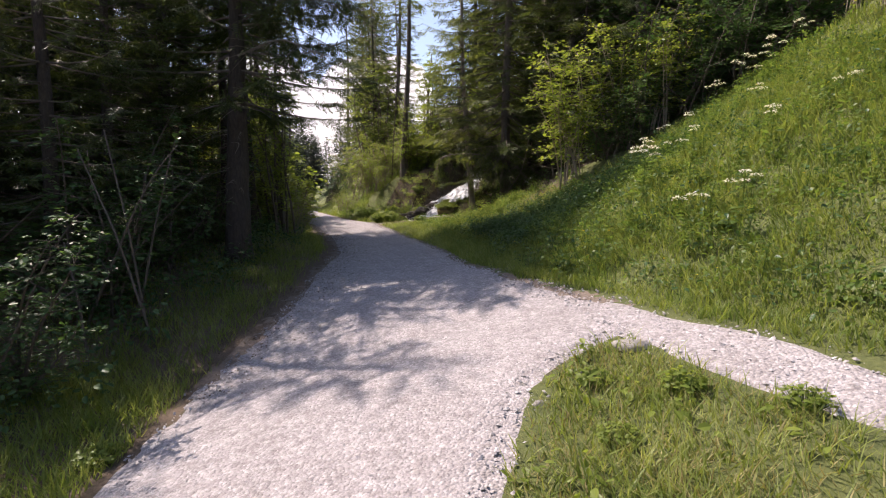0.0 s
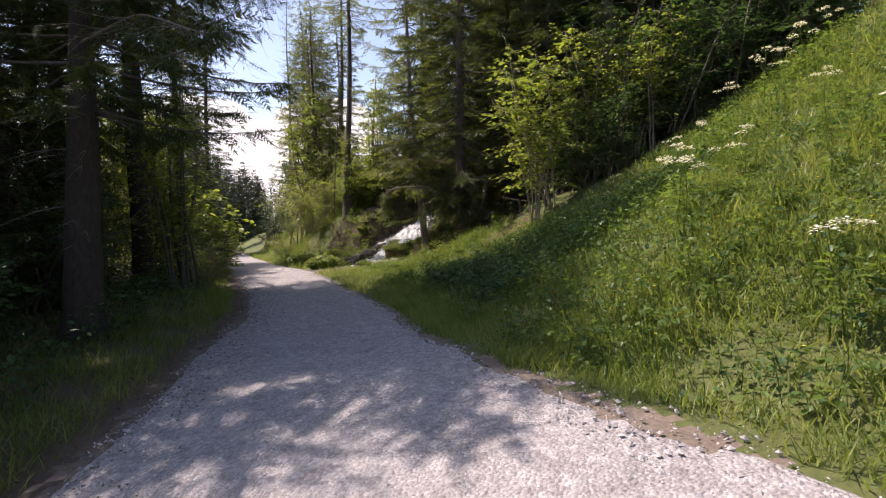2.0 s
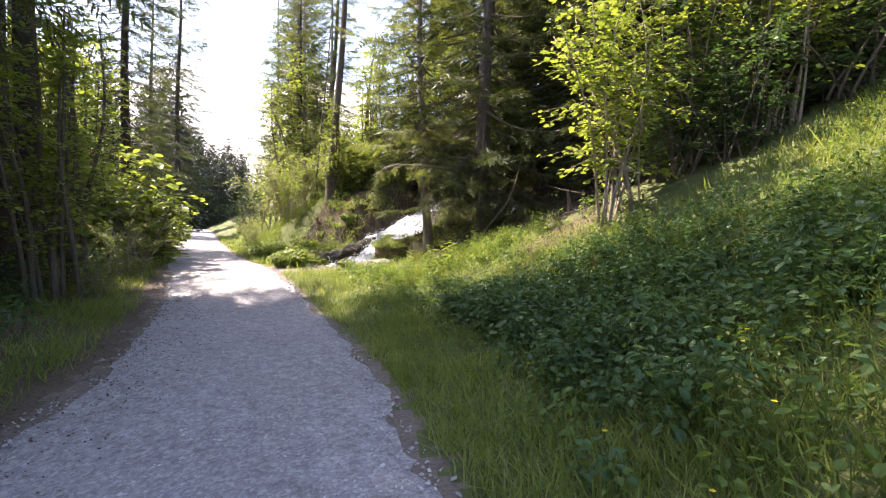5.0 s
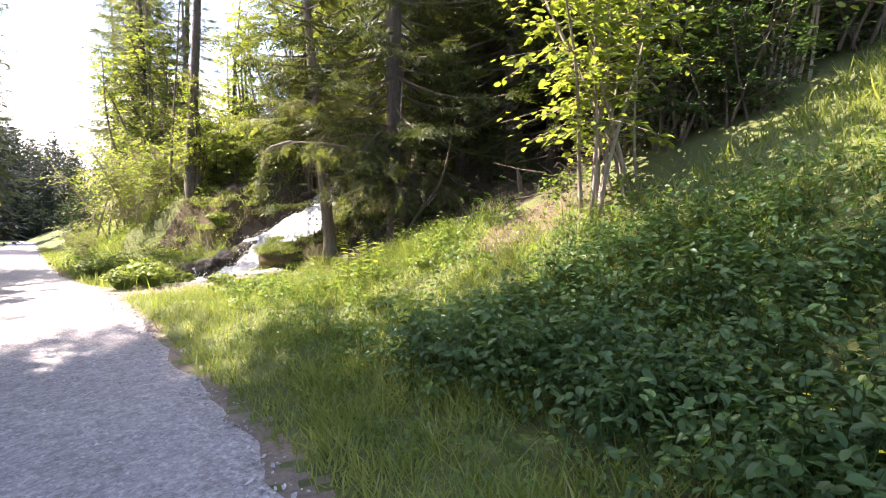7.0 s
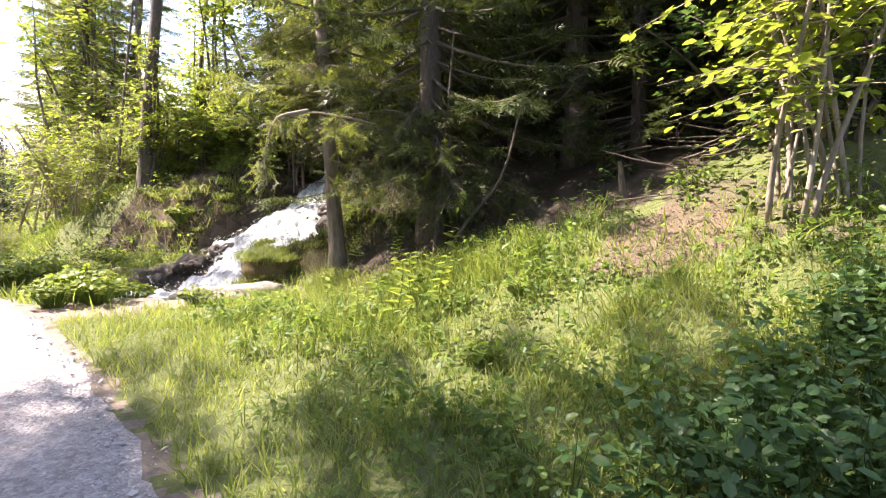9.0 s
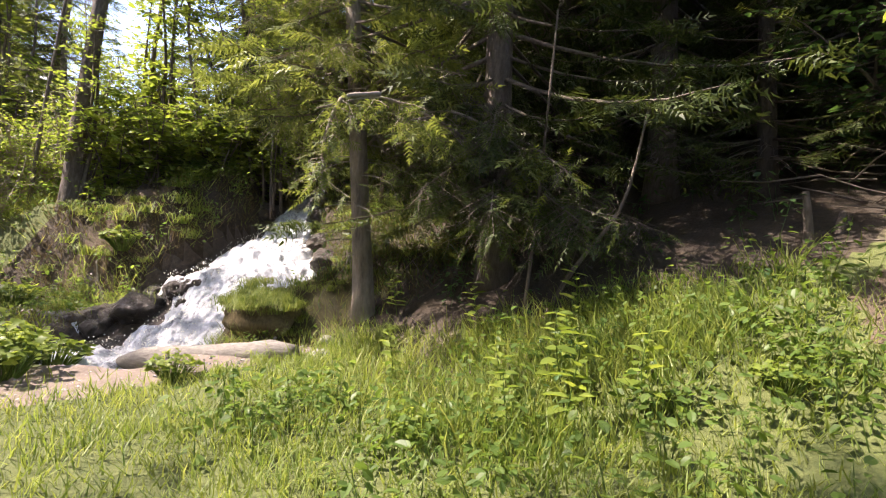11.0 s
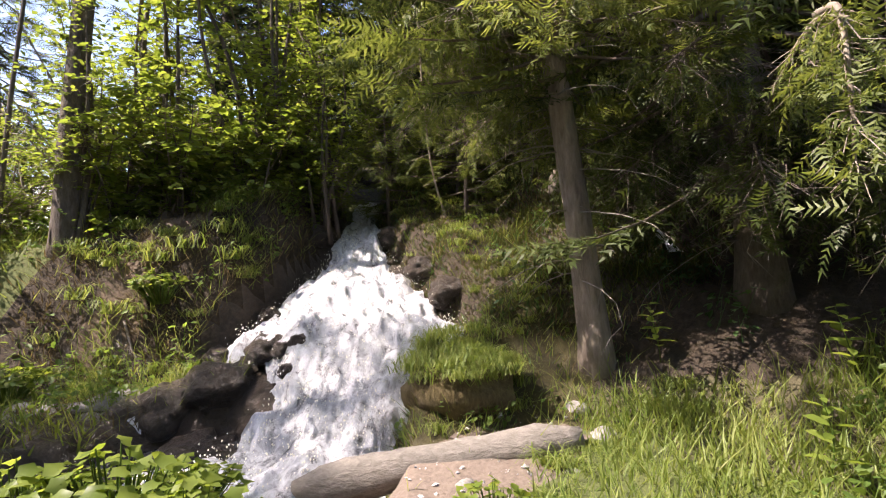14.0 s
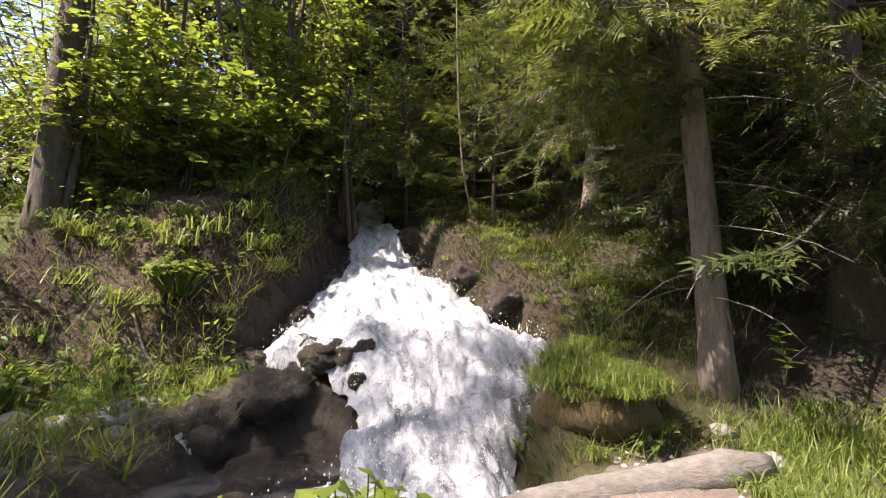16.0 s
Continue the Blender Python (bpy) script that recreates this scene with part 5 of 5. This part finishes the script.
M_FALL = water_material("white_falling_water", 0.48, 0.80, (1.0, 0.6, 0.8))
M_TRICKLE = water_material("trickling_water", 0.35, 0.7, (2.0, 0.5, 1.0))
M_POOL = water_material("dark_pool_water", 0.80, 1.1, (1, 1, 1))
FALL_POSE = pose(FALL[0], FALL[1], 0, 0, 0, -math.degrees(math.atan2(0.6, 0.8)))


def water_height(S, W):
    """Tumbling water over steps of rock."""
    step = np.sin(S * 4.6 + 2.6 * fbm(S, W, 1.1, 3) + W * 0.9)
    lumps = np.abs(fbm(W * 1.2, S * 0.8, 2.3, 3, 6.0))
    return bed_at(S, W) + 0.06 + 0.05 * step * smooth(0.3, 0.9, S) + 0.18 * lumps + 0.07 * np.abs(fbm(W, S * 0.7, 6.5, 3)) + 0.05 * fbm(W, S * 0.6, 13.0, 3)


ss = np.linspace(-0.9, 6.0, 290)
uu = np.linspace(0, 1, 130)
S, U = np.meshgrid(ss, uu, indexing="ij")
ragL, ragR = 0.16 * fbm(S, S * 0, 3.0, 4), 0.14 * fbm(S, S * 0 + 30, 3.0, 4)
W = (left_edge(S) + ragL) * (1 - U) + (right_edge(S) + ragR) * U
edge = np.minimum(1, 9 * np.minimum(U, 1 - U))
Z = water_height(S, W) - 0.14 * (1 - edge)
falls = sheet("waterfall", W, S, Z, M_FALL)
falls.matrix_basis = FALL_POSE
tagged(falls, "white foaming water tumbling over rocks", "waterfall", kind="structure")

# thin side trickle over the dark rocks
S, U = np.meshgrid(np.linspace(1.0, 1.95, 60), np.linspace(0, 1, 14), indexing="ij")
W = -1.75 + 0.12 * np.sin(S * 4) + (U - 0.5) * (0.09 + 0.07 * fbm(S, S * 0, 4, 2))
wx, wy = from_stream(S, W)
trickle = sheet("trickle", W, S, ground(wx, wy) + 0.025 + 0.03 * fbm(W, S, 7, 3), M_TRICKLE)
trickle.matrix_basis = FALL_POSE
tagged(trickle, "thin white trickle over dark rock", "waterfall", kind="structure")
# second small fall in the dark of the forest
S, U = np.meshgrid(np.linspace(1.7, 2.3, 60), np.linspace(0, 1, 16), indexing="ij")
W = 4.0 + 0.05 * np.sin(S * 3) + (U - 0.5) * (0.2 + 0.12 * fbm(S, S * 0, 4, 2))
wx, wy = from_stream(S, W)
rill = sheet("small_waterfall", W, S, ground(wx, wy) + 0.06 + 0.06 * fbm(W, S, 6, 3), M_FALL)
rill.matrix_basis = FALL_POSE
tagged(rill, "small white cascade in the dark forest", "waterfall", kind="structure")

PXX, PYY = np.meshgrid(np.linspace(-3.0, -0.1, 50), np.linspace(21.1, 23.4, 50), indexing="ij")
pool = sheet("pool", PXX, PYY, 0.30 + 0.012 * fbm(PXX, PYY, 5, 3), M_POOL)
tagged(pool, "dark shallow pool below the waterfall", "water", kind="structure")

# spray
acc = Acc()
n = 2600
s_, w_ = rng.uniform(-0.4, 4.4, n), rng.uniform(0.03, 0.97, n)
w_ = left_edge(s_) * (1 - w_) + right_edge(s_) * w_
px_, py_ = from_stream(s_, w_)
pz_ = water_height(s_, w_) + 0.16 * rng.random(n) ** 2
sz = rng.uniform(0.003, 0.009, n)
o = np.ones(n)
acc.stamp(OCTA, OCTA_F, np.stack([px_, py_, pz_], -1), np.stack([sz, 0 * o, 0 * o], -1), np.stack([0 * o, sz, 0 * o], -1), np.stack([0 * o, 0 * o, sz * 1.4], -1))
M_DROP = leaf_material("water_drops", (0.8, 0.82, 0.84), (0.85, 0.87, 0.88), (0.9, 0.9, 0.9), 0.3, 0.3)
tagged(part("spray", acc, M_DROP), "white drops thrown up by the waterfall", "water", kind="stuff")


# ---------------------------------------------------------------- rocks, log, dead wood
def rock(seed, size, mat, flat=0.6, detail=3, name="rock"):
    bm = bmesh.new()
    bmesh.ops.create_icosphere(bm, subdivisions=detail, radius=1.0)
    for v in bm.verts:
        p = v.co.copy()
        k = 1 + 0.28 * noise.noise(p * 1.3 + Vector((seed, 0, 0))) + 0.16 * noise.noise(p * 3.0 + Vector((0, seed, 0))) + 0.08 * noise.noise(p * 7) + 0.04 * noise.noise(p * 16)
        v.co = Vector((p.x * k * size[0], p.y * k * size[1], p.z * k * size[2]))
    me = bpy.data.meshes.new(name)
    bm.to_mesh(me)
    bm.free()
    me.polygons.foreach_set("use_smooth", np.full(len(me.polygons), detail > 2))
    me.materials.append(mat)
    return new(name, me)


slab = tagged(place(rock(3, (0.55, 0.32, 0.15), M_STONE), -1.75, 24.2, -0.04, 30), "flat grey boulder at the rim of the pool", "rock")
WR = "dark wet rock in the cascade"
rr = random.Random(9)
rock_a = tagged(rock(5, (0.42, 0.36, 0.30), M_WETROCK, detail=4), WR, "rock", "cascade rocks")
rx, ry = from_stream(1.0, -1.15)
place(rock_a, rx, ry, 0.05, 20)
for s_, w_, sc in [(1.6, -1.35, 0.8), (0.55, -1.3, 0.9), (1.25, -2.0, 0.7), (2.2, -1.3, 0.6), (0.7, -0.75, 0.8), (2.35, 1.3, 0.7), (3.0, 1.0, 0.6), (4.4, 0.55, 0.7), (4.5, -0.6, 0.8), (1.9, -1.05, 0.5), (0.4, -2.1, 0.7), (2.9, -0.95, 0.6), (3.7, -0.7, 0.6), (3.6, 0.65, 0.5), (0.1, -1.6, 0.6), (0.95, -1.3, 1.15), (0.6, -0.9, 0.95), (1.45, -1.7, 1.0), (1.5, -1.2, 0.9), (0.35, -1.5, 0.9), (2.35, -1.15, 0.36), (2.05, -0.85, 0.3), (2.6, -0.95, 0.34), (2.2, -1.45, 0.4), (1.7, -0.95, 0.35), (2.45, -0.6, 0.22), (2.25, 0.95, 0.3), (1.9, 1.2, 0.28), (2.9, -0.55, 0.25), (1.85, -0.45, 0.2)]:
    rx, ry = from_stream(s_, w_)
    again(rock_a, rx, ry, 0.06, rr.uniform(0, 360), sc)
for i in range(16):
    s_ = rr.uniform(1.2, 2.9)
    le, ri = float(left_edge(s_)), float(right_edge(s_))
    w_ = le + (ri - le) * 0.2 * rr.random()
    rx, ry = from_stream(s_, w_)
    again(rock_a, rx, ry, 0.0, rr.uniform(0, 360), rr.uniform(0.25, 0.5), z=float(water_height(np.array([s_]), np.array([w_]))[0]) - 0.10)
boul = tagged(rock(8, (0.2, 0.15, 0.1), M_STONE), "small brown stone at the pool's edge", "rock", "stones round the pool")
place(boul, -2.3, 24.1, 0.0, 0)
for x, y, sc in [(-2.6, 23.9, 0.7), (-2.0, 23.8, 0.6), (-2.9, 23.3, 0.9), (-3.0, 22.6, 1.0), (-2.8, 21.9, 0.8), (-2.5, 24.5, 1.0), (0.5, 19.75, 0.6), (0.7, 20.1, 0.5), (-0.1, 19.6, 0.35), (-0.6, 20.0, 0.4), (-4.2, 24.2, 1.2), (-4.5, 25.4, 1.5)]:
    again(boul, x, y, 0.02, rr.uniform(0, 360), sc)

flat_stone = tagged(rock(21, (0.17, 0.12, 0.06), M_STONE), "pale flat stone half sunk in the grass", "rock")
place(flat_stone, 1.52, 3.9, 0.0, 15)
for i in range(9):
    a = rr.uniform(0, 1)
    again(boul, 0.55 + 0.75 * a + rr.uniform(-0.35, 0.25), 3.2 + 1.3 * a + rr.uniform(-0.2, 0.3), 0.0, rr.uniform(0, 360), rr.uniform(0.12, 0.3))

hum = tagged(rock(12, (0.46, 0.38, 0.27), M_THATCH, name="mossy_hummock"), "mossy hummock at the foot of the waterfall", "mound")
hx, hy = from_stream(0.15, 1.15)
place(hum, hx, hy, 0.06, -30)

acc = Acc()
t = np.linspace(0, 1, 22)
lx, ly = -1.25 + 1.5 * t, 20.95 - 1.2 * t
lg = np.stack([lx, ly + 0.05 * np.sin(t * 3), 0.43 + 0.24 * t], -1)
acc.tube(lg, (0.115 + 0.012 * np.sin(t * 7) + 0.02 * t) * np.minimum(1, 0.5 + 4 * np.minimum(t, 1 - t)), 20, True, 0.05, rng)
tagged(part("log", acc, M_LOG), "pale barkless log lying across the pool's edge", "log")


def stick(name, pts, r0, r1, mat, label, category="branch", sides=6):
    acc = Acc()
    p = np.array(pts, float)
    t = np.linspace(0, 1, len(p))
    q = np.linspace(0, 1, 12)
    c = np.stack([np.interp(q, t, p[:, k]) for k in range(3)], -1)
    c[1:-1] = (c[:-2] + 2 * c[1:-1] + c[2:]) / 4
    acc.tube(c, r0 + (r1 - r0) * q, sides, True, 0.06, rng)
    return tagged(part(name, acc, mat), label, category)


g = gz(2.0, 18.0)
stick("sapling_stem", [(2.0, 18.1, g - 0.1), (2.25, 17.95, g + 0.5), (2.75, 17.7, g + 1.2), (2.95, 17.6, g + 2.3)], 0.028, 0.012, M_BARK, "bare leaning sapling stem in the shade", "sapling")
stick("sapling_stem", [(2.0, 18.3, g - 0.1), (2.1, 18.25, g + 1.2), (2.2, 18.2, g + 3.2)], 0.022, 0.010, M_BARK, "thin upright sapling stem in the shade", "sapling")
for x, y, h, ln in [(3.62, 16.45, 0.44, 0.05), (3.8, 16.3, 0.2, -0.05)]:
    g = gz(x, y)
    stick("stump", [(x, y, g - 0.1), (x - ln, y, g + h * 0.5), (x - 2 * ln, y, g + h)], 0.05, 0.025, M_BARK, "broken thin stump standing in leaf litter", "stump", 8)
g = gz(-2.7, 27.3)
stick("thin_trunk", [(-2.75, 27.3, g - 0.2), (-2.65, 27.35, g + 2.0), (-2.45, 27.4, g + 4.5), (-2.3, 27.4, g + 7.0)], 0.045, 0.02, M_BARK, "thin dark leaning trunk on the bank", "tree")
g = gz(2.5, 23.9)
stick("birch_stem", [(2.75, 23.75, g - 0.1), (2.5, 23.85, g + 0.8), (2.42, 23.9, g + 2.0), (2.38, 23.95, g + 3.6)], 0.02, 0.011, M_PALEBARK, "thin pale birch stem above the moss", "sapling")


for p in [[(-2.35, 24.75, 1.5), (-2.1, 24.6, 1.25), (-1.85, 24.35, 1.0)], [(-1.55, 24.9, 2.0), (-1.5, 24.7, 1.5), (-1.42, 24.55, 1.2)], [(-2.9, 24.2, 0.85), (-2.6, 24.3, 1.05), (-2.4, 24.35, 1.2)]]:
    q = [(x, y, gz(x, y) + 0.05) for x, y, z in p]
    stick("dead_branch", q, 0.018, 0.007, M_DEADWOOD, "thin grey dead branch lying on the bank")


def tuft(seed, n=70, length=0.34, droop=1.0, mat=None):
    """A tuft of long blades that bend over."""
    r = np.random.default_rng(seed)
    acc = Acc()
    for i in range(n):
        a, ln = r.uniform(0, 6.3), length * r.uniform(0.6, 1.25)
        o = np.array([math.cos(a), math.sin(a), 0])
        q = np.linspace(0, 1, 4)
        b = 0.06 * r.standard_normal(3) * np.array([1, 1, 0])
        c = b[None] + o[None] * (ln * 0.75 * q * r.uniform(0.4, 1.1))[:, None] + np.array([0, 0, 1.0])[None] * (ln * (1.1 * q - droop * q * q))[:, None]
        sd = np.array([-o[1], o[0], 0])[None] * (0.0055 * (1 - 0.9 * q))[:, None]
        v = np.vstack([c - sd, c + sd])
        acc.add(v, quads=[(k, k + 1, k + 5, k + 4) for k in range(3)])
    ob = part("grass_tuft", acc, mat or M_GRASS, None, "", False)
    return ob


tu = tagged(place(tuft(2), -0.1, 19.75), "tuft of long drooping grass", "grass", "grass tufts")
tr = random.Random(21)
where = [(from_stream(tr.uniform(-0.2, 0.7), tr.uniform(0.85, 1.6)), tr.uniform(0.7, 1.0)) for _ in range(22)]
where += [(from_stream(tr.uniform(0.5, 1.8), tr.uniform(1.65, 2.3)), tr.uniform(0.7, 1.0)) for _ in range(14)]
where += [(from_stream(tr.uniform(2.0, 3.3), tr.uniform(-3.6, -1.3)), tr.uniform(0.9, 1.7)) for _ in range(30)]
where += [(from_stream(tr.uniform(1.7, 2.3), tr.uniform(-4.4, -2.2)), tr.uniform(0.8, 1.4)) for _ in range(26)]
where += [((tr.uniform(-0.9, 0.6), tr.uniform(19.3, 20.1)), tr.uniform(0.5, 0.9)) for _ in range(9)]
where += [((-0.7 + 1.1 * a + tr.uniform(-0.1, 0.1), 20.3 - 0.85 * a + tr.uniform(-0.12, 0.12)), tr.uniform(0.4, 0.75)) for a in [tr.random() for _ in range(16)]]
where += [(from_stream(sv, float(right_edge(sv)) + tr.uniform(0.15, 1.5)), tr.uniform(0.4, 0.8)) for sv in [tr.uniform(1.2, 4.6) for _ in range(40)]]
where += [((-0.75, 20.1), 0.8), ((-0.5, 19.98), 0.9), ((-0.3, 19.85), 0.85), ((-0.1, 19.6), 0.8), ((-0.62, 19.9), 0.7), ((0.35, 19.5), 0.8)]
where += [((tr.uniform(0.6, 1.6), tr.uniform(19.2, 19.9)), tr.uniform(0.7, 1.0)) for _ in range(10)]
where += [((tr.uniform(-4.4, -3.0), tr.uniform(21.5, 24.5)), tr.uniform(0.7, 1.2)) for _ in range(16)]
where += [(from_stream(tr.uniform(2.6, 4.6), tr.uniform(1.2, 2.4)), tr.uniform(0.5, 1.0)) for _ in range(24)]
where += [((tr.uniform(0.7, 2.6), tr.uniform(1.0, 4.0)), tr.uniform(0.5, 0.8)) for _ in range(14)]
where += [((tr.uniform(2.6, 5.0), tr.uniform(5.2, 9.5)), tr.uniform(0.6, 1.0)) for _ in range(30)]
where += [((tr.uniform(-1.2, 1.4), tr.uniform(16.4, 19.0)), tr.uniform(0.6, 1.0)) for _ in range(24)]
where = [q for q in where if float(on_track(np.array([q[0][0]]), np.array([q[0][1]]))[0]) > 0.3]
hump = (hx, hy)
for (x, y), sc in where:
    on_hump = math.hypot(x - hump[0], y - hump[1]) < 0.36
    again(tu, x, y, 0.03, tr.uniform(0, 360), sc, z=gz(x, y) + (0.26 if on_hump else 0.0))

hz0 = gz(*hump)
for i in range(64):
    a, r = tr.uniform(0, 6.3), 0.44 * math.sqrt(tr.random())
    x, y = hump[0] + r * math.cos(a), hump[1] + r * math.sin(a)
    again(tu, x, y, 0, tr.uniform(0, 360), tr.uniform(0.6, 1.0), z=hz0 - 0.05 + 0.25 * math.sqrt(max(0.0, 1 - (r / 0.5) ** 2)))

# brushwood under the hazel
brush = Acc()
for i in range(30):
    a = rng.uniform(0, 6.3)
    p = np.array([4.3 + rng.uniform(-0.9, 0.9), 16.0 + rng.uniform(-0.6, 0.6), 0.0])
    p[2] = gz(p[0], p[1]) + rng.uniform(0.05, 0.4)
    e = p + np.array([math.cos(a), math.sin(a), rng.uniform(-0.1, 0.5)]) * rng.uniform(0.3, 0.9)
    brush.tube(np.stack([p, (p + e) / 2 + rng.uniform(-0.05, 0.05, 3), e]), np.array([0.011, 0.008, 0.003]), 4, False)
tagged(part("brushwood", brush, M_BARK), "heap of dry grey branches under the hazel", "brushwood", kind="stuff")

# leaning dry stems at the dark edge of the left wood
for x, y, dx, dz in [(-3.7, 6.2, -0.5, 2.6), (-3.5, 6.0, -0.9, 2.4), (-4.1, 6.6, 0.5, 2.2), (-3.9, 5.4, -0.3, 1.4)]:
    g = gz(x, y)
    stick("dry_stem", [(x, y, g - 0.1), (x + dx * 0.5, y + 0.1, g + dz * 0.55), (x + dx, y + 0.15, g + dz)], 0.018, 0.008, M_BARK, "dry leaning stem at the wood's edge", "branch")

# ---------------------------------------------------------------- clouds
M_CLOUD = bpy.data.materials.new("cloud_white")
M_CLOUD.use_nodes = True
cn = M_CLOUD.node_tree
em = node(cn, "ShaderNodeEmission", Strength=0.9)
cn.links.new(ramp(cn, noisy(cn, 0.006, 5), [(0.3, (0.72, 0.78, 0.88)), (0.6, (1.0, 1.0, 1.0))]), em.inputs[0])
cn.links.new(em.outputs[0], cn.nodes["Material Output"].inputs[0])
cr = random.Random(12)
for az, el, wd in [(-24, 4, 1.0), (-12, 6, 1.0), (-2, 3, 0.8), (-40, 5, 0.9), (14, 7, 0.8), (30, 5, 0.9), (48, 9, 0.7), (70, 6, 0.8)]:
    bm = bmesh.new()
    for i in range(26):
        rad = cr.uniform(35, 85) * wd
        m = Matrix.Translation((cr.gauss(0, 120) * wd, cr.uniform(-40, 40), abs(cr.gauss(0, 45)) * wd)) @ Matrix.Diagonal((1.25, 1, 0.75, 1))
        bmesh.ops.create_icosphere(bm, subdivisions=3, radius=rad, matrix=m)
    for v in bm.verts:
        v.co += v.co.normalized() * 16 * noise.fractal(v.co * 0.018, 1.0, 2.0, 4)
    me = bpy.data.meshes.new("cloud")
    bm.to_mesh(me)
    bm.free()
    me.polygons.foreach_set("use_smooth", np.full(len(me.polygons), True))
    me.materials.append(M_CLOUD)
    ob = new("backdrop_cloud", me)
    a = radians(az)
    ob.matrix_basis = pose(900 * math.sin(a), 900 * math.cos(a), 900 * math.tan(radians(el)), 0, 0, -az)
    tagged(ob, "white summer cloud over the far forest", "cloud", kind="structure")
